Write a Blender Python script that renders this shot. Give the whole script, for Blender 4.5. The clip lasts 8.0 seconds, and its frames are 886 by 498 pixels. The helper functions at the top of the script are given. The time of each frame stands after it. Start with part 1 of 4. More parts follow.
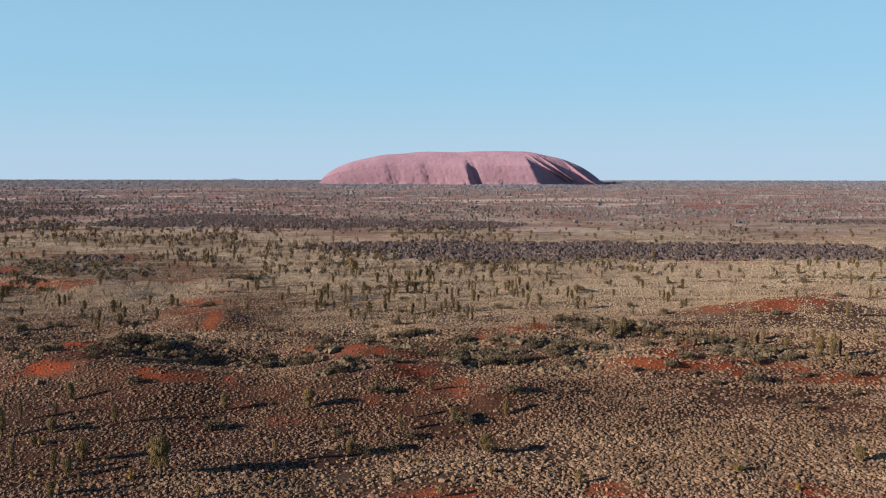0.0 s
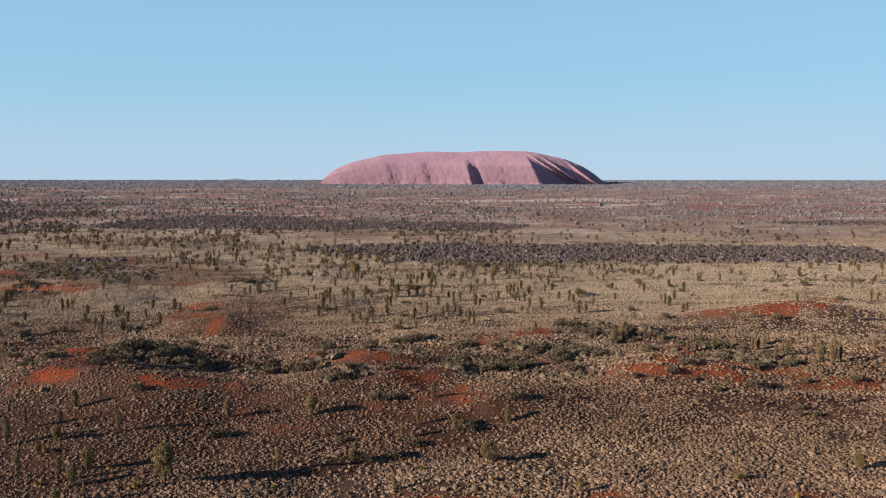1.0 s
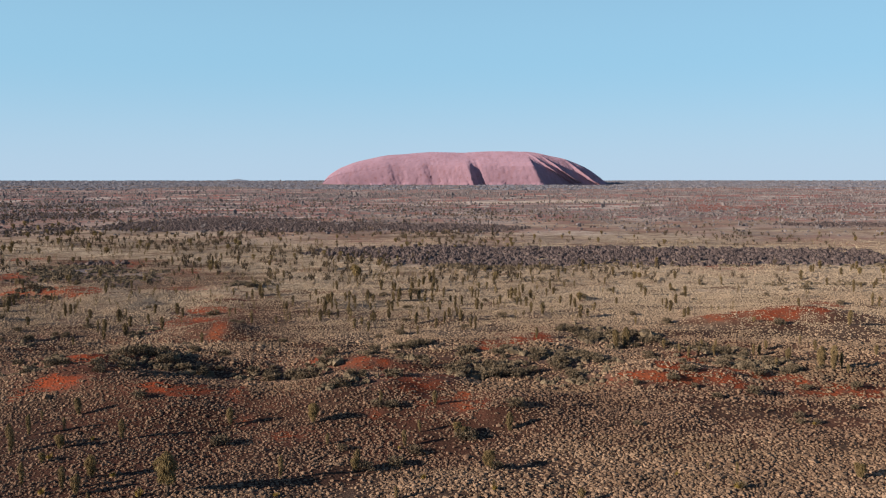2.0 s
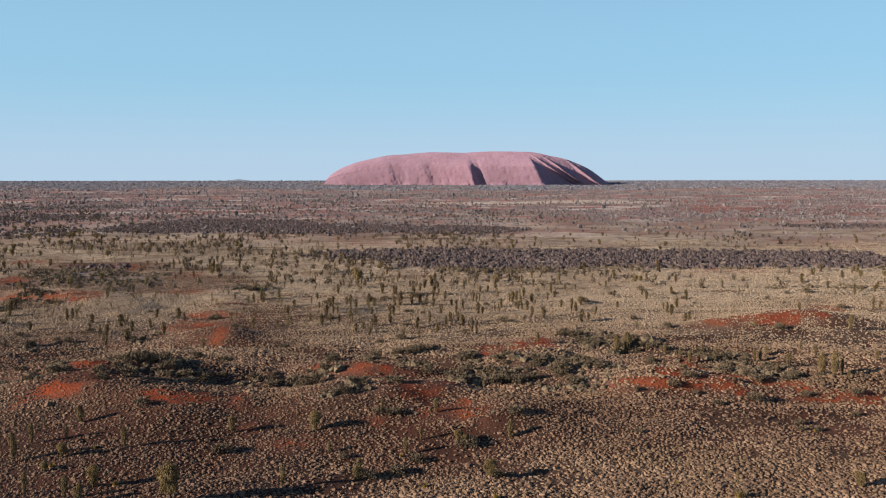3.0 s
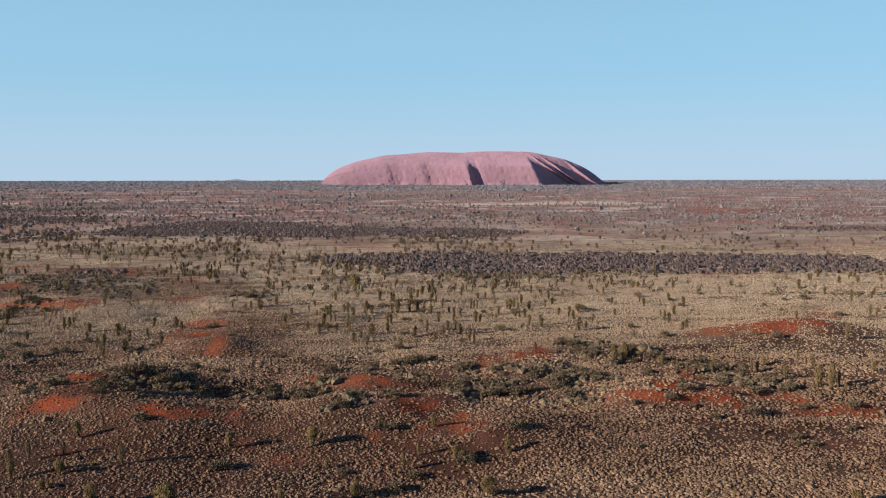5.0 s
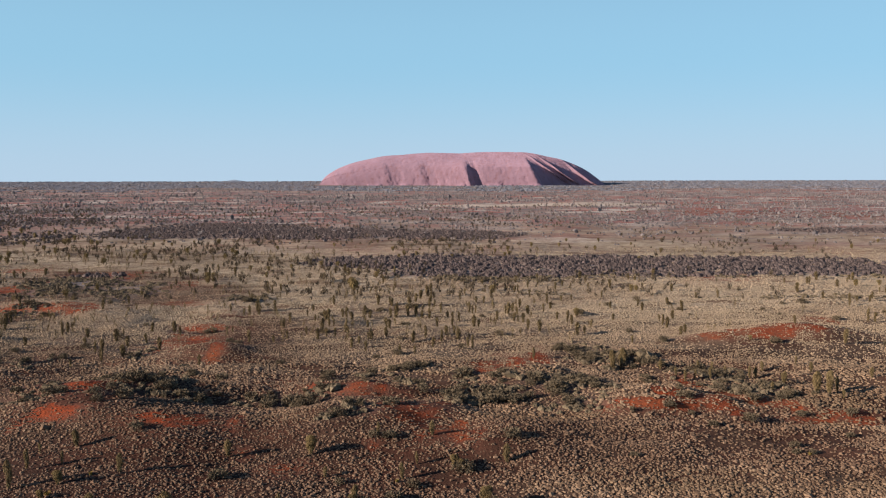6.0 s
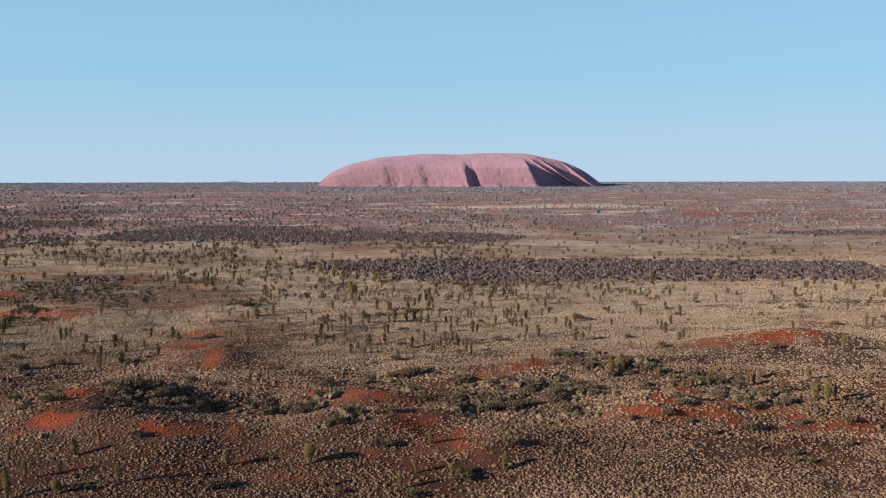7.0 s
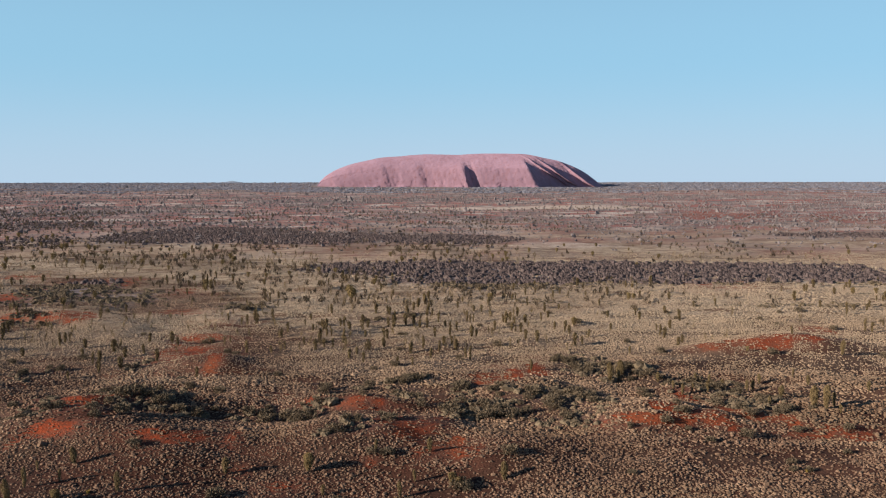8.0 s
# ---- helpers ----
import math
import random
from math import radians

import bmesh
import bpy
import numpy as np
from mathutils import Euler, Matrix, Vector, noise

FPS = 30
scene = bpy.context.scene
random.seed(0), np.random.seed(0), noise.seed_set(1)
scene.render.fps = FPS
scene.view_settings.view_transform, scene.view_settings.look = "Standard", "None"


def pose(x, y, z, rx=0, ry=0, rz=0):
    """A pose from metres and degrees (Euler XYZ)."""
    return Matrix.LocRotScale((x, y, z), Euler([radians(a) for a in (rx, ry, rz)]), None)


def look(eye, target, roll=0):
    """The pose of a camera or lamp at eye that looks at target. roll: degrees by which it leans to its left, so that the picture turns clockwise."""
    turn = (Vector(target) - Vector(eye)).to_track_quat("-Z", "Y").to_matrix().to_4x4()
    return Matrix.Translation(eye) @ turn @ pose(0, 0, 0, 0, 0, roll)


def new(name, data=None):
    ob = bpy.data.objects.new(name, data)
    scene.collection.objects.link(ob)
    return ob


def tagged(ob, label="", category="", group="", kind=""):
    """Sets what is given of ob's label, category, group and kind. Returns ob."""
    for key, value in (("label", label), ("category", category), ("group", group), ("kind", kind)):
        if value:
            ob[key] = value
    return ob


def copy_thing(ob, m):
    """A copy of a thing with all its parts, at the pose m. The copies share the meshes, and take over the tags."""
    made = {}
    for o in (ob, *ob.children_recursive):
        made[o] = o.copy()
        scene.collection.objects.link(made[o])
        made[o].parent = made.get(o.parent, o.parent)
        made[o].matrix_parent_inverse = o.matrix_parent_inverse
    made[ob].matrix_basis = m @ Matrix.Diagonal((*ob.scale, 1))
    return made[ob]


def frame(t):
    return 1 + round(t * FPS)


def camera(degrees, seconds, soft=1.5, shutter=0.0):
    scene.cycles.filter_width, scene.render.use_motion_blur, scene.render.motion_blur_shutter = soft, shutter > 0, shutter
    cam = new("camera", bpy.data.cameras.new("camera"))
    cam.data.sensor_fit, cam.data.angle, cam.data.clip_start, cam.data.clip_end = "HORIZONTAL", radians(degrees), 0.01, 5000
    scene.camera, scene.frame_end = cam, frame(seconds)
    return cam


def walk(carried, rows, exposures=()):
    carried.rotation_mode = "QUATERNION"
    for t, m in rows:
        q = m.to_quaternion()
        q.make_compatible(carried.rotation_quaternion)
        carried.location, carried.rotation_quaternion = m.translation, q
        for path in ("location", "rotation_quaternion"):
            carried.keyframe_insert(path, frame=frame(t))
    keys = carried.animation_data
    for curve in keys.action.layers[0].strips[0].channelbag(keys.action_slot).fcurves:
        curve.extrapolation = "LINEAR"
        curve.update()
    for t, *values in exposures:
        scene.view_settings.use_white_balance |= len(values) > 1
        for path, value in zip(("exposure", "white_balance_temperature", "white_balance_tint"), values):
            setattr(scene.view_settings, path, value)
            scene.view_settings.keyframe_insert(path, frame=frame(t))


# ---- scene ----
# The camera rises straight up over the plain, looking at the rock.
cam = camera(54.0, 8.0, soft=1.1)
PATH = [
    (0, -0.000, 0.000, 40.000, 0.000, -5.027, -0.073),
    (0.5, -0.005, -0.343, 40.758, 0.053, -5.050, -0.063),
    (1, -0.009, -0.651, 41.484, 0.107, -5.049, -0.019),
    (1.5, -0.005, -0.901, 42.205, 0.163, -5.037, -0.001),
    (3, -0.021, -1.305, 44.378, 0.280, -5.051, 0.051),
    (3.5, -0.011, -1.324, 45.069, 0.277, -5.065, 0.074),
    (4, 0.005, -1.276, 45.749, 0.232, -5.094, 0.089),
    (4.5, 0.023, -1.200, 46.459, 0.175, -5.095, 0.079),
    (6, 0.043, -0.994, 48.598, 0.016, -5.073, 0.109),
    (6.5, 0.043, -0.976, 49.277, -0.035, -5.030, 0.093),
    (7, 0.020, -0.956, 49.988, -0.084, -5.016, 0.088),
    (7.5, 0.019, -0.928, 50.729, -0.104, -5.016, 0.084),
    (8, 0.035, -0.891, 51.513, -0.130, -5.014, 0.057),
]
walk(cam, [(t, pose(x, y, z, 90 + pitch, roll, yaw)) for t, x, y, z, yaw, pitch, roll in PATH],
     exposures=[(0, 0.74, 6500, 10), (8, 0.74, 6500, 10)])

# ---- light ----
SUN_HEIGHT, SUN_BEHIND = 17.0, 22.0  # degrees above the plain; degrees behind the camera's left
sun_dir = Vector((-math.cos(radians(SUN_BEHIND)) * math.cos(radians(SUN_HEIGHT)),
                  -math.sin(radians(SUN_BEHIND)) * math.cos(radians(SUN_HEIGHT)),
                  math.sin(radians(SUN_HEIGHT))))
world = bpy.data.worlds.new("sky")
scene.world = world
world.use_nodes = True
wn, wl = world.node_tree.nodes, world.node_tree.links
sky = wn.new("ShaderNodeTexSky")
sky.sky_type, sky.sun_disc = "NISHITA", False
sky.sun_elevation, sky.sun_rotation = radians(SUN_HEIGHT), math.atan2(sun_dir.x, sun_dir.y)
sky.altitude, sky.air_density, sky.dust_density, sky.ozone_density = 500, 0.9, 0.0, 4.5
wn["Background"].inputs["Strength"].default_value = 0.056
# pale haze that thickens towards the horizon
haze = wn.new("ShaderNodeMix")
haze.data_type = "RGBA"
haze.inputs["B"].default_value = (3.84, 7.02, 9.33, 1)
way, split, thin = wn.new("ShaderNodeTexCoord"), wn.new("ShaderNodeSeparateXYZ"), wn.new("ShaderNodeMapRange")
thin.interpolation_type = "SMOOTHSTEP"
for key, value in (("From Min", 0.12), ("From Max", 0.52), ("To Min", 0.80), ("To Max", 0.0)):
    thin.inputs[key].default_value = value
wl.new(way.outputs["Generated"], split.inputs["Vector"])
wl.new(split.outputs["Z"], thin.inputs["Value"])
wl.new(thin.outputs["Result"], haze.inputs["Factor"])
wl.new(sky.outputs["Color"], haze.inputs["A"])
# dusty lavender just over the horizon
dust = wn.new("ShaderNodeMix")
dust.data_type = "RGBA"
dust.inputs["B"].default_value = (5.41, 6.85, 8.59, 1)
low = wn.new("ShaderNodeMapRange")
low.interpolation_type = "SMOOTHSTEP"
for key, value in (("From Min", -0.02), ("From Max", 0.13), ("To Min", 0.75), ("To Max", 0.0)):
    low.inputs[key].default_value = value
wl.new(split.outputs["Z"], low.inputs["Value"])
wl.new(low.outputs["Result"], dust.inputs["Factor"])
wl.new(haze.outputs["Result"], dust.inputs["A"])
wl.new(dust.outputs["Result"], wn["Background"].inputs["Color"])

sun_data = bpy.data.lights.new("sun", "SUN")
sun_data.energy, sun_data.angle, sun_data.color = 5.0, radians(0.53), (1.0, 0.88, 0.74)
sun = new("sun", sun_data)
sun.matrix_world = look(sun_dir * 300, (0, 0, 0))

# ---- materials ----


def material(name, roughness=0.9, specular=0.2):
    m = bpy.data.materials.new(name)
    m.use_nodes = True
    b = m.node_tree.nodes["Principled BSDF"]
    b.inputs["Roughness"].default_value = roughness
    b.inputs["Specular IOR Level"].default_value = specular
    return m, m.node_tree.nodes, m.node_tree.links, b


def noise_fac(nodes, links, scale, detail=4.0, low=0.35, high=0.65, stretch=(1, 1, 1), where="Object", rough=0.5):
    """A soft mask from noise at a given scale (features per metre)."""
    tc, mp = nodes.new("ShaderNodeTexCoord"), nodes.new("ShaderNodeMapping")
    mp.inputs["Scale"].default_value = stretch
    links.new(tc.outputs[where], mp.inputs["Vector"])
    n = nodes.new("ShaderNodeTexNoise")
    n.inputs["Scale"].default_value, n.inputs["Detail"].default_value, n.inputs["Roughness"].default_value = scale, detail, rough
    links.new(mp.outputs["Vector"], n.inputs["Vector"])
    r = nodes.new("ShaderNodeMapRange")
    r.inputs["From Min"].default_value, r.inputs["From Max"].default_value = low, high
    links.new(n.outputs["Fac"], r.inputs["Value"])
    return r.outputs["Result"]


def mix(nodes, links, fac, a, b, blend="MIX"):
    x = nodes.new("ShaderNodeMix")
    x.data_type, x.blend_type = "RGBA", blend
    for socket, v in ((x.inputs["Factor"], fac), (x.inputs["A"], a), (x.inputs["B"], b)):
        if isinstance(v, (tuple, list)):
            socket.default_value = (*v, 1)
        elif isinstance(v, (int, float)):
            socket.default_value = v
        else:
            links.new(v, socket)
    return x.outputs["Result"]


def times(nodes, links, a, b):
    x = nodes.new("ShaderNodeMath")
    x.operation, x.use_clamp = "MULTIPLY", True
    for i, v in enumerate((a, b)):
        if isinstance(v, (int, float)):
            x.inputs[i].default_value = v
        else:
            links.new(v, x.inputs[i])
    return x.outputs["Value"]


def ragged(nodes, links, amount, edge):
    """Turns a soft amount into patches with a ragged edge."""
    add, cut = nodes.new("ShaderNodeMath"), nodes.new("ShaderNodeMapRange")
    links.new(amount, add.inputs[0])
    links.new(edge, add.inputs[1])
    links.new(add.outputs["Value"], cut.inputs["Value"])
    cut.inputs["From Min"].default_value, cut.inputs["From Max"].default_value = 0.98, 1.45
    return times(nodes, links, cut.outputs["Result"], 0.95)


def attribute(nodes, name):
    a = nodes.new("ShaderNodeAttribute")
    a.attribute_name = name
    return a.outputs["Fac"]


def bump(nodes, links, bsdf, height, strength, distance):
    b = nodes.new("ShaderNodeBump")
    b.inputs["Strength"].default_value, b.inputs["Distance"].default_value = strength, distance
    links.new(height, b.inputs["Height"])
    links.new(b.outputs["Normal"], bsdf.inputs["Normal"])


def ground_material():
    m, n, l, b = material("desert_ground", 0.95, 0.1)
    soil = mix(n, l, noise_fac(n, l, 0.9, 5, 0.3, 0.7), (0.027, 0.0128, 0.0098), (0.050, 0.0220, 0.0158))
    soil = mix(n, l, noise_fac(n, l, 0.05, 3, 0.4, 0.65), soil, (0.068, 0.0255, 0.0165))
    sand = mix(n, l, noise_fac(n, l, 0.35, 5, 0.3, 0.7), (0.319, 0.058, 0.019), (0.251, 0.048, 0.019))
    sand = mix(n, l, noise_fac(n, l, 0.06, 3, 0.45, 0.7), sand, (0.304, 0.088, 0.038))
    grass = mix(n, l, noise_fac(n, l, 0.02, 5, 0.3, 0.7), (0.535, 0.418, 0.298), (0.415, 0.318, 0.224))
    grass = mix(n, l, noise_fac(n, l, 0.06, 5, 0.50, 0.62, (0.5, 1.4, 1)), grass, (0.210, 0.135, 0.090))
    grass = mix(n, l, noise_fac(n, l, 0.25, 4, 0.45, 0.75), grass, (0.198, 0.120, 0.078))
    # scrub tone lightened and greyed with the haze of the far plain
    scrub = mix(n, l, noise_fac(n, l, 0.10, 4, 0.35, 0.65), (0.190, 0.158, 0.160), (0.265, 0.215, 0.208))
    pale = mix(n, l, noise_fac(n, l, 0.05, 4, 0.35, 0.65), (0.640, 0.520, 0.430), (0.500, 0.380, 0.300))
    sand = mix(n, l, times(n, l, noise_fac(n, l, 0.9, 7, 0.42, 0.64, rough=0.72), 0.85), sand, (0.112, 0.037, 0.021))
    edge = noise_fac(n, l, 0.22, 9, 0.30, 0.70, (0.8, 1.3, 1), rough=0.75)
    col = mix(n, l, attribute(n, "grass"), soil, grass)
    col = mix(n, l, times(n, l, attribute(n, "redsoil"), noise_fac(n, l, 0.035, 6, 0.32, 0.52)), col, (0.30, 0.108, 0.068))
    # far ground: distance haze mixed into the mauve, red, dry and dark tones
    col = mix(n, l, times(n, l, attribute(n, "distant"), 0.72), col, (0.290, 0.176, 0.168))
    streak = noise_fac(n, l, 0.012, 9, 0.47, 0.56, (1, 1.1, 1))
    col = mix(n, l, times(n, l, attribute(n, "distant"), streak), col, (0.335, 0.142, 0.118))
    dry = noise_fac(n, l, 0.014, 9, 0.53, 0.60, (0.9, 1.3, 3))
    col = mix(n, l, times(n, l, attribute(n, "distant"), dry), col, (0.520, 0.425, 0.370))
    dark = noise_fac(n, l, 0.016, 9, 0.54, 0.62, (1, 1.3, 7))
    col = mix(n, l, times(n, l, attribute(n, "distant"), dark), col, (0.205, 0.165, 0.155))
    col = mix(n, l, times(n, l, attribute(n, "scrub"), noise_fac(n, l, 0.03, 5, 0.3, 0.55)), col, scrub)
    col = mix(n, l, ragged(n, l, attribute(n, "sand"), edge), col, sand)
    col = mix(n, l, ragged(n, l, attribute(n, "pale"), edge), col, pale)
    l.new(col, b.inputs["Base Color"])
    bump(n, l, b, noise_fac(n, l, 2.2, 6, 0.2, 0.8), 0.6, 0.25)
    return m


def plant_material(name, dark, light, big_dark, spread=0.3):
    """Foliage: each loose tuft has its own tone, with broad patches over it."""
    m, n, l, b = material(name, 0.85, 0.15)
    geo = n.new("ShaderNodeNewGeometry")
    col = mix(n, l, geo.outputs["Random Per Island"], dark, light)
    info = n.new("ShaderNodeObjectInfo")
    col = mix(n, l, times(n, l, info.outputs["Random"], spread), col, big_dark)
    col = mix(n, l, noise_fac(n, l, 6.0, 3, 0.4, 0.8), col, tuple(0.6 * c for c in dark))
    l.new(col, b.inputs["Base Color"])
    return m


def spinifex_material():
    m, n, l, b = material("dry_spinifex", 0.9, 0.15)
    geo = n.new("ShaderNodeNewGeometry")
    col = mix(n, l, geo.outputs["Random Per Island"], (0.120, 0.073, 0.047), (0.368, 0.243, 0.159))
    col = mix(n, l, times(n, l, noise_fac(n, l, 0.035, 4, 0.45, 0.65), 0.55), col, (0.130, 0.073, 0.045))
    band = noise_fac(n, l, 0.06, 5, 0.50, 0.62, (0.5, 1.4, 1))
    col = mix(n, l, times(n, l, band, 0.6), col, (0.165, 0.108, 0.066))
    # brown growth, darkened further for the shadows between hummocks
    col = mix(n, l, times(n, l, attribute(n, "brown"), 0.58), col, (0.145, 0.082, 0.057))
    col = mix(n, l, times(n, l, attribute(n, "green"), 0.7), col, (0.385, 0.298, 0.208))
    col = mix(n, l, noise_fac(n, l, 9.0, 2, 0.5, 0.8), col, (0.073, 0.043, 0.028))
    l.new(col, b.inputs["Base Color"])
    return m


def bark_material():
    m, n, l, b = material("dark_bark", 0.9, 0.2)
    col = mix(n, l, noise_fac(n, l, 12, 4, 0.3, 0.7, (1, 1, 0.2)), (0.045, 0.032, 0.024), (0.10, 0.072, 0.052))
    l.new(col, b.inputs["Base Color"])
    return m


def rock_material():
    m, n, l, b = material("hazed_red_sandstone", 0.9, 0.2)
    b.inputs["Diffuse Roughness"].default_value = 1.0
    # sandstone base tone shifted to lavender in place of distance haze
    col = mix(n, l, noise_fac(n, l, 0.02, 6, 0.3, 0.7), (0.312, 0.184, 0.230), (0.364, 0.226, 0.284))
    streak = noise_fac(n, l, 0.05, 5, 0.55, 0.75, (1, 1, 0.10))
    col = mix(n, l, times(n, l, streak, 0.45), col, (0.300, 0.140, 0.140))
    # darker spots paint the shade inside small caves and pocks
    pock_shade = noise_fac(n, l, 0.075, 4, 0.61, 0.68)
    col = mix(n, l, times(n, l, pock_shade, 0.45), col, (0.230, 0.105, 0.110))
    l.new(col, b.inputs["Base Color"])
    bump(n, l, b, noise_fac(n, l, 0.06, 6, 0.2, 0.8, (1, 1, 0.8)), 0.4, 6.0)
    return m


GROUND, SPINIFEX, BARK, ROCK = ground_material(), spinifex_material(), bark_material(), rock_material()
OAK_YOUNG = plant_material("young_oak_needles", (0.155, 0.108, 0.052), (0.300, 0.210, 0.104), (0.11, 0.078, 0.040), 0.5)
OAK_OLD = plant_material("old_oak_needles", (0.155, 0.108, 0.048), (0.300, 0.212, 0.096), (0.11, 0.078, 0.038), 0.5)
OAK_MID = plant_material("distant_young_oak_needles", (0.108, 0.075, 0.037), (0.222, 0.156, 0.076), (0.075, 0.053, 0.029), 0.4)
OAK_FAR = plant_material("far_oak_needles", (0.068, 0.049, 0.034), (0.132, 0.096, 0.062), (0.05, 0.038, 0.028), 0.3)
SHRUB = plant_material("grey_green_shrub", (0.104, 0.077, 0.050), (0.232, 0.174, 0.114), (0.09, 0.068, 0.045), 0.4)
GOLD = plant_material("golden_grass", (0.210, 0.135, 0.030), (0.400, 0.280, 0.070), (0.15, 0.10, 0.03), 0.4)
MULGA = plant_material("dark_mulga", (0.094, 0.067, 0.062), (0.185, 0.135, 0.126), (0.06, 0.05, 0.05), 0.3)
# grey foliage lifted towards pale mauve to carry the haze of distance
GREY_WOOD_HAZED = plant_material("hazed_grey_woodland", (0.138, 0.116, 0.115), (0.245, 0.206, 0.203), (0.09, 0.078, 0.076), 0.3)
# the hill's grey-blue is horizon haze put into its colour
HAZED_HILL = plant_material("hazed_hill_scrub", (0.240, 0.290, 0.370), (0.300, 0.350, 0.430), (0.22, 0.26, 0.33), 0.2)
# blue-grey cast of distance haze painted into the horizon woods
HAZED_WOOD = plant_material("far_woodland", (0.165, 0.160, 0.185), (0.265, 0.256, 0.290), (0.10, 0.10, 0.115), 0.3)

# ---- the lie of the land ----


def lattice(ix, iy, seed):
    h = (ix.astype(np.int64) * 374761393 + iy.astype(np.int64) * 668265263 + seed * 974711) & 0xFFFFFFFF
    h = ((h ^ (h >> 13)) * 1274126177) & 0xFFFFFFFF
    return ((h ^ (h >> 16)) & 0xFFFFFF) / float(0xFFFFFF)


def smooth_noise(x, y, seed):
    ix, iy = np.floor(x), np.floor(y)
    fx, fy = x - ix, y - iy
    fx, fy = fx * fx * (3 - 2 * fx), fy * fy * (3 - 2 * fy)
    a, b = lattice(ix, iy, seed), lattice(ix + 1, iy, seed)
    c, d = lattice(ix, iy + 1, seed), lattice(ix + 1, iy + 1, seed)
    return (a * (1 - fx) + b * fx) * (1 - fy) + (c * (1 - fx) + d * fx) * fy


def fbm(x, y, seed, octaves=4):
    total, size = 0.0, 0.0
    for o in range(octaves):
        total = total + smooth_noise(x * 2 ** o, y * 2 ** o, seed + o) * 0.5 ** o
        size += 0.5 ** o
    return total / size


# dunes: x, y, half width, half depth, height
DUNES = [
    (48, 179, 20, 9, 3.6),
    (21, 204, 12, 8, 2.6),
    (-18, 184, 12, 8, 0.9),
    (-61, 187, 16, 9, 2.4),
    (-65, 232, 16, 9, 2.6),
    (-152, 315, 40, 12, 3.2),
    (-120, 300, 30, 10, 2.4),
    (106, 259, 26, 10, 3.6),
    (80, 250, 14, 7, 1.5),
    (10, 163, 16, 9, 1.2),
    (75, 173, 14, 7, 1.2),
    (-36, 172, 16, 7, 0.8),
    (-78, 172, 14, 7, 1),
]
DUNES += [
    (-71, 167, 23, 13, 4.2),
    (-48, 157, 16, 9, 2.8),
    (-12, 164, 19, 12, 3.2),
    (-30, 160, 14, 9, 1.4),
    (39, 170, 8, 7, 1.4),
    (0, 134, 34, 13, -1.7),
    (-60, 140, 26, 10, 0.8),
    (97, 251, 14, 8, 1.2),
    (-18, 182, 12, 8, 1.4),
    (-60, 231, 10, 8, 1.0),
    (74, 158, 16, 7, -0.7),
    (-66, 184, 14, 7, 0.7),
    (14, 153, 14, 7, 1.1),
]


def basin(y):
    """The plain sinks gently towards the rock and rises again to the horizon."""
    t = np.clip((y - 900) / 2900, 0, 1)
    u = np.clip((y - 4050) / 850, 0, 1)
    return 12.0 * t * t * (3 - 2 * t) - 8.5 * u * u * (3 - 2 * u)


def land(x, y):
    """Height of the ground."""
    x, y = np.asarray(x, float), np.asarray(y, float)
    z = -0.9 + 0.7 * (fbm(x / 40, y / 40, 11, 3) - 0.5) + 0.25 * (fbm(x / 6, y / 6, 15, 2) - 0.5)
    z = z + 2.2 * np.exp(-((y - 184) / 22) ** 2) * (0.55 + 0.9 * (fbm(x / 30, y / 200, 21, 2) - 0.5))
    z = z - 0.9 * np.clip((150 - y) / 30, 0, 1)
    rough = 0.9 + 1.5 * np.exp(-((y - 192) / 38) ** 2) + 0.8 * np.exp(-((y - 300) / 40) ** 2) * np.clip((40 - x) / 60, 0, 1)
    z = z + rough * 2.0 * (fbm(x / 19, y / 10, 25, 3) - 0.5) * np.clip((900 - y) / 300, 0, 1)
    for cx, cy, rx, ry, h in DUNES:
        dx, dy = x - cx, y - cy
        dx = np.where(dx > 0, dx * 1.35, dx)  # steeper lee side
        z = z + h * np.exp(-(dx / rx) ** 2 - (dy / ry) ** 2)
    far = np.clip((y - 600) / 800, 0, 1)
    return z + far * 8.5 * (fbm(x / 230, y / 130, 31, 4) - 0.5) * np.clip((4700 - y) / 1500, 0, 1) - basin(y)


def spots(x, y, rows, ragged=1.5, seed=41):
    """1 inside any of the ellipses (x, y, half width, half depth, amount), with ragged edges."""
    out = np.zeros_like(x)
    for cx, cy, rx, ry, amount in rows:
        near = (np.abs(x - cx) < 2 * rx) & (np.abs(y - cy) < 2 * ry)
        if not near.any():
            continue
        px, py = x[near], y[near]
        r = np.hypot((px - cx) / rx, (py - cy) / ry)
        s = max(0.30 * min(rx, ry), 1.2)
        r = r + ragged * (fbm(px / s / 3.0, py / s, seed, 3) - 0.5)
        out[near] = np.maximum(out[near], amount * np.clip((1.25 - r) / 0.6, 0, 1))
    return out


